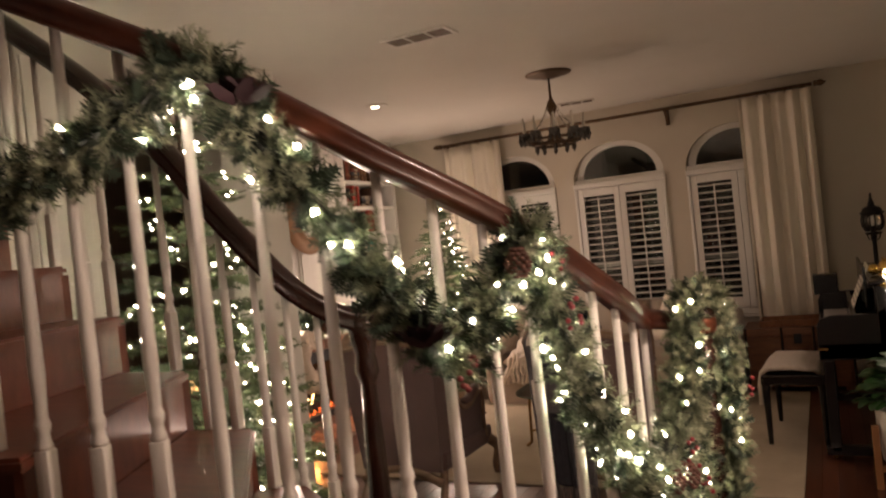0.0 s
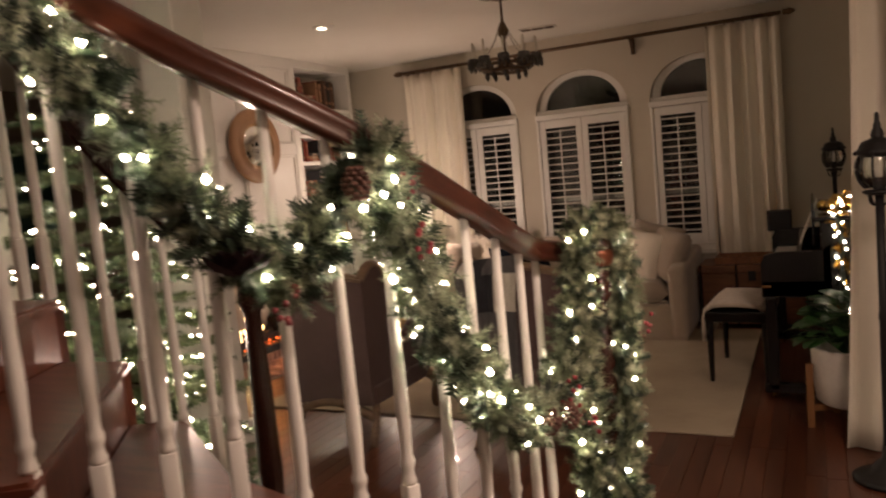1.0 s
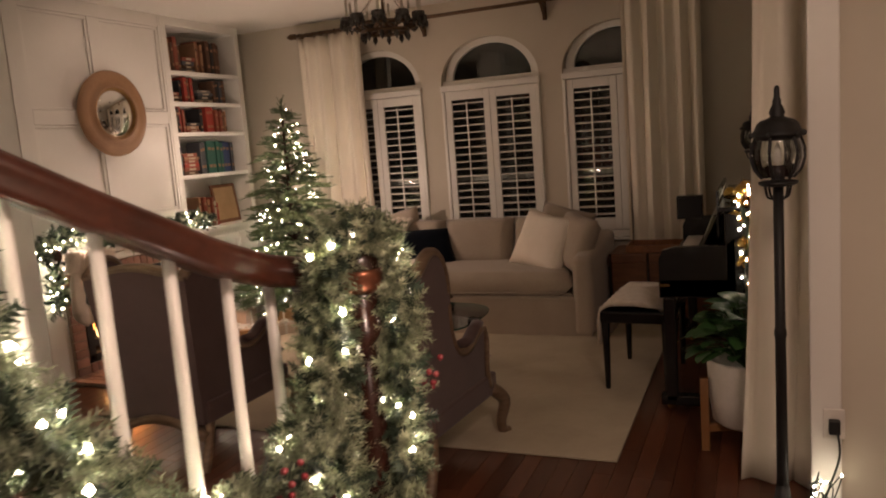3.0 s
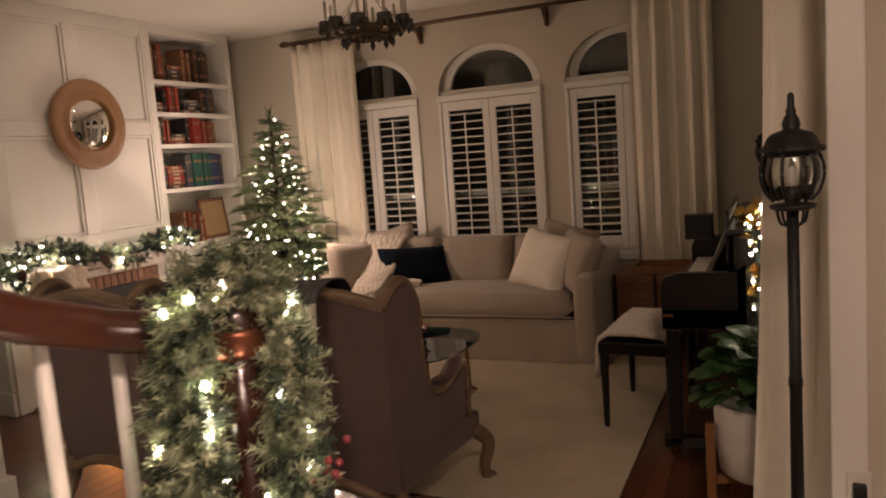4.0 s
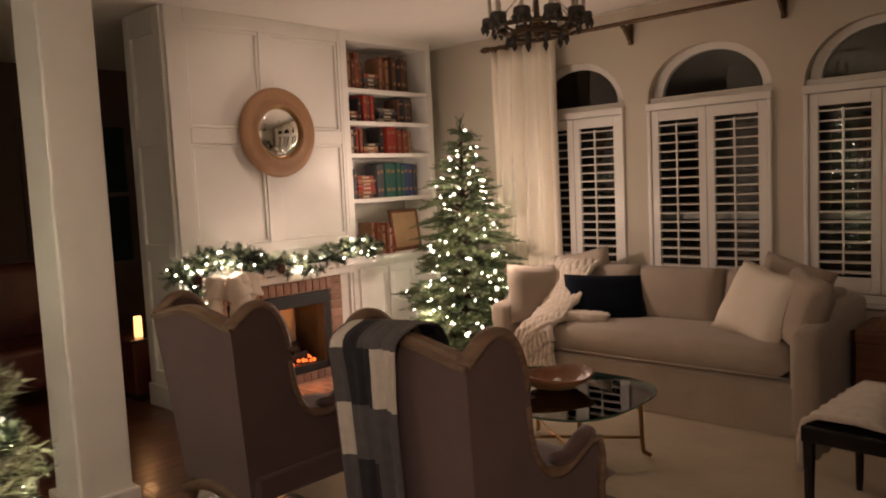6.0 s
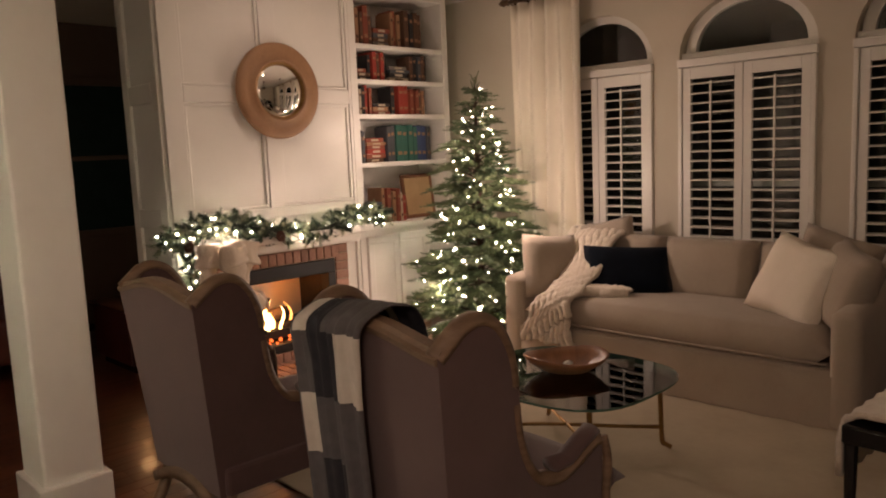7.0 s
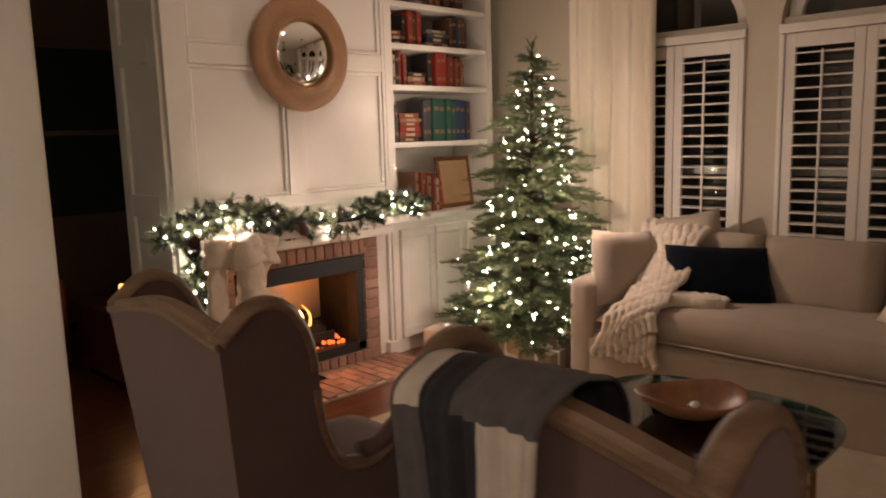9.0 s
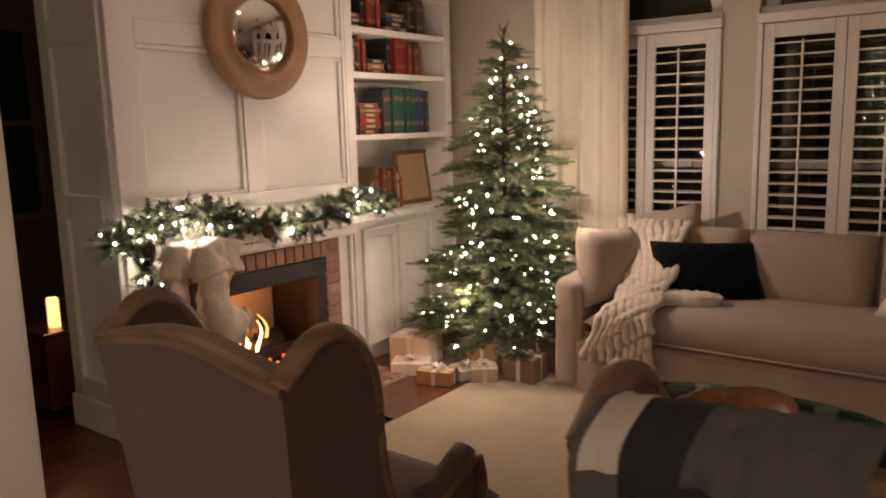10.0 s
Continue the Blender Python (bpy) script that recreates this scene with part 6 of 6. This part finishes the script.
# ---------------------------------------------------------------- ceiling things
def chandelier():
    c = thing("chandelier", Matrix.Translation((-1.13, 5.48, 2.20)), "dark bronze chandelier ringed with smoky crystals, unlit", "chandelier")
    part("canopy", lathe([(0.0, 0.44), (0.05, 0.442), (0.08, 0.455), (0.13, 0.463), (0.165, 0.472), (0.168, 0.479)], 20), BRONZE, c, smooth=True)
    part("stem", lathe([(0.008, -0.06), (0.022, -0.04), (0.03, 0.0), (0.014, 0.05), (0.01, 0.16), (0.03, 0.20), (0.04, 0.23), (0.03, 0.26), (0.01, 0.3), (0.007, 0.45)], 14), BRONZE, c, smooth=True)
    rnd = random.Random(4)
    drop = [(0.002, -0.05), (0.013, -0.03), (0.010, -0.012), (0.002, 0.0)]
    for k in range(10):
        a = math.pi / 5 * k
        w = Vector((math.cos(a), math.sin(a), 0))
        pts = [w * 0.02 + Vector((0, 0, 0.02)), w * 0.10 + Vector((0, 0, -0.03)), w * 0.19 + Vector((0, 0, -0.01)), w * 0.225 + Vector((0, 0, 0.02))]
        arm = part("arm", sweep(curve_points(pts, 5), ring(0.007, 6)), BRONZE, c, smooth=True)
        at = tuple(w * 0.225 + Vector((0, 0, 0.02)))
        part("drip_cup", lathe([(0.012, -0.02), (0.036, -0.008), (0.042, 0.012), (0.04, 0.03), (0.014, 0.035)], 10, at=at), SMOKY, arm, "smoky glass cup", True)
        part("candle_tube", lathe([(0.009, 0.03), (0.009, 0.13), (0.003, 0.145)], 8, at=at), PAPER, arm, "slim cream candle tube")
        for s in range(6):
            d = a + s * math.pi / 3
            part("crystal", lathe(drop, 6, at=(at[0] + 0.036 * math.cos(d), at[1] + 0.036 * math.sin(d), at[2] + 0.004)), SMOKY, arm, "hanging smoky crystal drop")
        part("crystal", lathe([(0.002, -0.06), (0.017, -0.035), (0.012, -0.01), (0.002, 0.0)], 6, at=tuple(w * 0.14 + Vector((0, 0, -0.04)))), SMOKY, arm, "hanging smoky crystal drop")
    for r, z in ((0.2, -0.005), (0.14, -0.04)):
        pts = [(r * math.cos(a), r * math.sin(a), z) for a in (2 * math.pi * k / 24 for k in range(24))]
        part("hoop", sweep(pts, ring(0.012, 6), closed=True), BRONZE, c, smooth=True)
    for k in range(6):
        a = math.pi / 3 * k
        pts = [(0.035 * math.cos(a), 0.035 * math.sin(a), 0.24), (0.09 * math.cos(a), 0.09 * math.sin(a), 0.14), (0.19 * math.cos(a), 0.19 * math.sin(a), 0.03)]
        part("crystal_chain", sweep(curve_points(pts, 4), ring(0.004, 5)), GLASSY, c, "thin crystal chain")


chandelier()
v = thing("ceiling_vent", pose(-1.33, 3.88, CEILING, 0, 0, 0), "white slotted ceiling air vent", "vent")
b = bmesh.new()
for x0, x1, y0, y1 in ((-0.2, 0.2, -0.09, -0.07), (-0.2, 0.2, 0.07, 0.09), (-0.2, -0.18, -0.07, 0.07), (0.18, 0.2, -0.07, 0.07), (-0.07, -0.06, -0.07, 0.07), (0.06, 0.07, -0.07, 0.07)):
    box(x0, x1, y0, y1, -0.012, -0.001, 0.002, b)
part("vent_frame", b, POTWHITE, v)
for k in range(7):
    part("slat", box(-0.18, 0.18, -0.065 + 0.02 * k, -0.052 + 0.02 * k, -0.009, -0.004), BRONZE if k % 2 else HALLWALL, v)
copy_thing(v, pose(-1.35, 6.92, CEILING, 0, 0, 8) @ Matrix.Diagonal((0.8, 0.8, 1.0, 1.0)))
d = thing("eyeball_spotlight", Matrix.Translation((-2.53, 5.38, CEILING)), "white swivel ceiling spotlight, lit", "spotlight")
part("trim_ring", lathe([(0.05, -0.008), (0.085, -0.008), (0.09, -0.001), (0.05, -0.001)], 28), POTWHITE, d, smooth=True)
b = bmesh.new()
bmesh.ops.create_icosphere(b, subdivisions=3, radius=0.05, matrix=Matrix.Translation((0, 0, 0.036)))
part("eyeball", b, IRON, d, smooth=True)
part("lit_lens", lathe([(0.0, -0.018), (0.032, -0.016), (0.034, -0.012), (0.0, -0.012)], 20, at=(-0.015, 0, 0)), material("lit_lens_glass", (0.9, 0.8, 0.6), 0.3, emit=(1.0, 0.82, 0.6), strength=5), d, "lit lamp face")

# ---------------------------------------------------------------- string lights and socket by the curtain
cordset = [(1.17, 4.10, 0.38), (1.18, 4.08, 0.28), (1.15, 4.07, 0.17), (1.11, 4.04, 0.06), (1.13, 4.01, 0.02), (1.17, 3.98, 0.012)]
tagged(part("power_cord", sweep(curve_points(cordset, 8), ring(0.004, 6)), WIRE, None, "dark cord of the fairy lights", True), category="cord")
so = thing("wall_socket", Matrix.Translation((1.165, 4.113, 0.38)), "white wall socket with a plugged dark adapter", "socket")
part("plate", box(-0.035, 0.035, -0.006, 0.0, -0.055, 0.055, 0.003), POTWHITE, so)
part("plug", box(-0.018, 0.018, -0.04, -0.006, -0.03, 0.02, 0.004), IRON, so)
st = thing("fairy_light_bundle", Matrix.Translation((1.14, 4.04, 0)), "bundle of fairy lights lying on the floor", "string lights")
rnd = random.Random(31)
wire = curve_points([(rnd.uniform(-0.07, 0.05), rnd.uniform(-0.06, 0.04), 0.01 + 0.2 * abs(math.sin(k))) for k in range(16)], 6)
part("wire", sweep(wire, ring(0.0025, 5)), WIRE, st)
bulbs(wire[::7], 0.006, st)

# ---------------------------------------------------------------- dim hall beyond the chimney
hb = thing("hall_cabinet", Matrix.Translation((-4.40, 5.25, 0)), "dark red-brown wooden hall cabinet", "cabinet")
part("body", box(-0.4, 0.22, -0.5, 0.6, 0.06, 0.44, 0.01), OXBLOOD, hb)
part("top", box(-0.42, 0.25, -0.52, 0.62, 0.44, 0.46, 0.006), DARKWOOD, hb)
part("plinth", box(-0.36, 0.2, -0.46, 0.56, 0, 0.06), DARKWOOD, hb)
cd = thing("pillar_candle", Matrix.Translation((-4.27, 4.845, 0.46)), "lit cream pillar candle on the hall cabinet", "candle")
part("wax", lathe([(0.027, 0), (0.029, 0.01), (0.028, 0.14), (0.023, 0.15), (0.0, 0.145)], 20), CANDLE, cd, smooth=True)
part("wick", lathe([(0.002, 0.143), (0.002, 0.163)], 6), IRON, cd)
hc = thing("leather_armchair", Matrix.Translation((-5.0, 4.25, 0)), "dark oxblood leather armchair in the dim hall", "armchair")
part("seat", box(-0.4, 0.3, -0.35, 0.35, 0.12, 0.44, 0.05, segs=3), OXBLOOD, hc)
part("backrest", box(-0.5, -0.3, -0.38, 0.38, 0.12, 1.0, 0.06, segs=3), OXBLOOD, hc)
for y in (-0.42, 0.30):
    part("arm", box(-0.45, 0.32, y, y + 0.13, 0.1, 0.62, 0.05, segs=3), OXBLOOD, hc)
for x in (-0.4, 0.25):
    for y in (-0.34, 0.32):
        part("foot", box(x, x + 0.05, y - 0.03, y + 0.03, 0, 0.12), DARKWOOD, hc)
hw = thing("window_4", Matrix.Translation((-6.19, 5.3, 1.5)), "dark hall window with a greenish night pane", "window")
tagged(hw, kind="structure")
b = bmesh.new()
for y0, y1, z0, z1 in ((-0.5, 0.5, -0.7, -0.64), (-0.5, 0.5, 0.64, 0.7), (-0.5, -0.44, -0.64, 0.64), (0.44, 0.5, -0.64, 0.64), (-0.44, 0.44, -0.02, 0.02)):
    box(0, 0.05, y0, y1, z0, z1, 0.004, b)
# frame takes the hall walls' colour, with the shade already in it
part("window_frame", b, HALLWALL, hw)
part("pane", box(0.0, 0.008, -0.44, 0.44, -0.64, 0.64), material("green_night_pane", (0.02, 0.04, 0.035), 0.1), hw)

# ---------------------------------------------------------------- small repeated pieces: floor planks and bricks
def pieces(parent, meshname, shapes, mat, placed):
    """shapes: key -> bmesh; placed: (key, matrix). Alike pieces share one mesh."""
    data = {}
    for key, m in placed:
        if key not in data:
            b = shapes(key)
            me = bpy.data.meshes.new(meshname)
            bmesh.ops.recalc_face_normals(b, faces=b.faces)
            b.to_mesh(me)
            b.free()
            me.materials.append(mat)
            data[key] = me
        ob = new(meshname, data[key])
        ob.parent = parent
        ob.matrix_basis = m


floor_ob = bpy.data.objects["floor"]
rnd = random.Random(17)
rows, W, G = [], 0.083, 0.0012
placed = []
x = -5.9
while x < 1.9:
    y = -3.19 + rnd.uniform(0, 0.03)
    while y < 7.5:
        L = rnd.choice((0.9, 1.2, 1.5))
        placed.append((L, Matrix.Translation((x, y, 0))))
        y += L + G
    x += W + G
rest = placed
def plank(L):
    return box(0, W, 0, L, -0.008, 0.0, 0.0012, segs=1)
vis = [p for p in rest if 2.5 < p[1].translation.y < 4.5 and p[1].translation.x > -3.0]
vis = vis[:300] if len(vis) > 300 else vis
ids = {id(p) for p in vis}
pieces(floor_ob, "floor_plank", plank, FLOOR, vis)
FLOORJ = material("cherry_floor_planks", (0.13, 0.045, 0.022), 0.28, dark=(0.06, 0.02, 0.011), scale=2.2, stretch=(7, 0.7, 1), bump=0.05, bump_scale=30, island=0.28, coat=0.15)
pv = [(0, 0, 0), (W, 0, 0), (W, 1, 0), (0, 1, 0)]
mats = [p[1] @ Matrix.Diagonal((1, p[0], 1, 1)) for p in rest if id(p) not in ids]
tagged(scatter("floor_planks", (pv, [(0, 1, 2, 3)]), mats, FLOORJ, floor_ob), kind="stuff")

hearth = structure("hearth", box(CH_X + 0.002, -3.145, 4.93, 6.26, -0.004, 0.012), MORTAR, "old brick hearth set flush in the floor", "hearth")
placed = []
bw, bl, g = 0.062, 0.20, 0.008
k = 0
y = 4.94
while y < 6.22:
    x = CH_X + 0.006 - (bl / 2 if k % 2 else 0)
    while x < -3.155:
        a0, a1 = max(x, CH_X + 0.006), min(x + bl - g, -3.151)
        if a1 - a0 > 0.03:
            placed.append((round(a1 - a0, 3), Matrix.Translation((a0, y, 0.006 + rnd.uniform(0, 0.003)))))
        x += bl
    y += bw + g
    k += 1
pieces(hearth, "brick", lambda key: box(0, key, 0, bw, 0, 0.014, 0.003, segs=1), BRICK, placed)
surround = structure("brick_surround", bmesh.new(), MORTAR, "old red brick surround of the fireplace", "fireplace surround")
b = bmesh.new()
for y0, y1, z0, z1 in ((5.025, 5.145, 0.012, 0.795), (6.035, 6.155, 0.012, 0.795), (5.145, 6.035, 0.695, 0.795), (5.145, 6.035, 0.012, 0.088)):
    box(CH_X + 0.001, CH_X + 0.022, y0, y1, z0, z1, bm=b)
b.to_mesh(surround.data)
b.free()
placed = []
z = 0.016
while z < 0.78:
    for y0 in (5.028, 6.038):
        placed.append(((0.112, 0.058), Matrix.Translation((CH_X + 0.015, y0 + rnd.uniform(0, 0.003), z))))
    z += 0.065
y = 5.15
while y < 6.02:
    placed.append(((0.058, 0.085), Matrix.Translation((CH_X + 0.015, y, 0.700))))
    placed.append(((0.058, 0.070), Matrix.Translation((CH_X + 0.015, y, 0.015))))
    y += 0.066
pieces(surround, "brick", lambda key: box(0, 0.018, 0, key[0], 0, key[1], 0.004, segs=1), BRICK, placed)
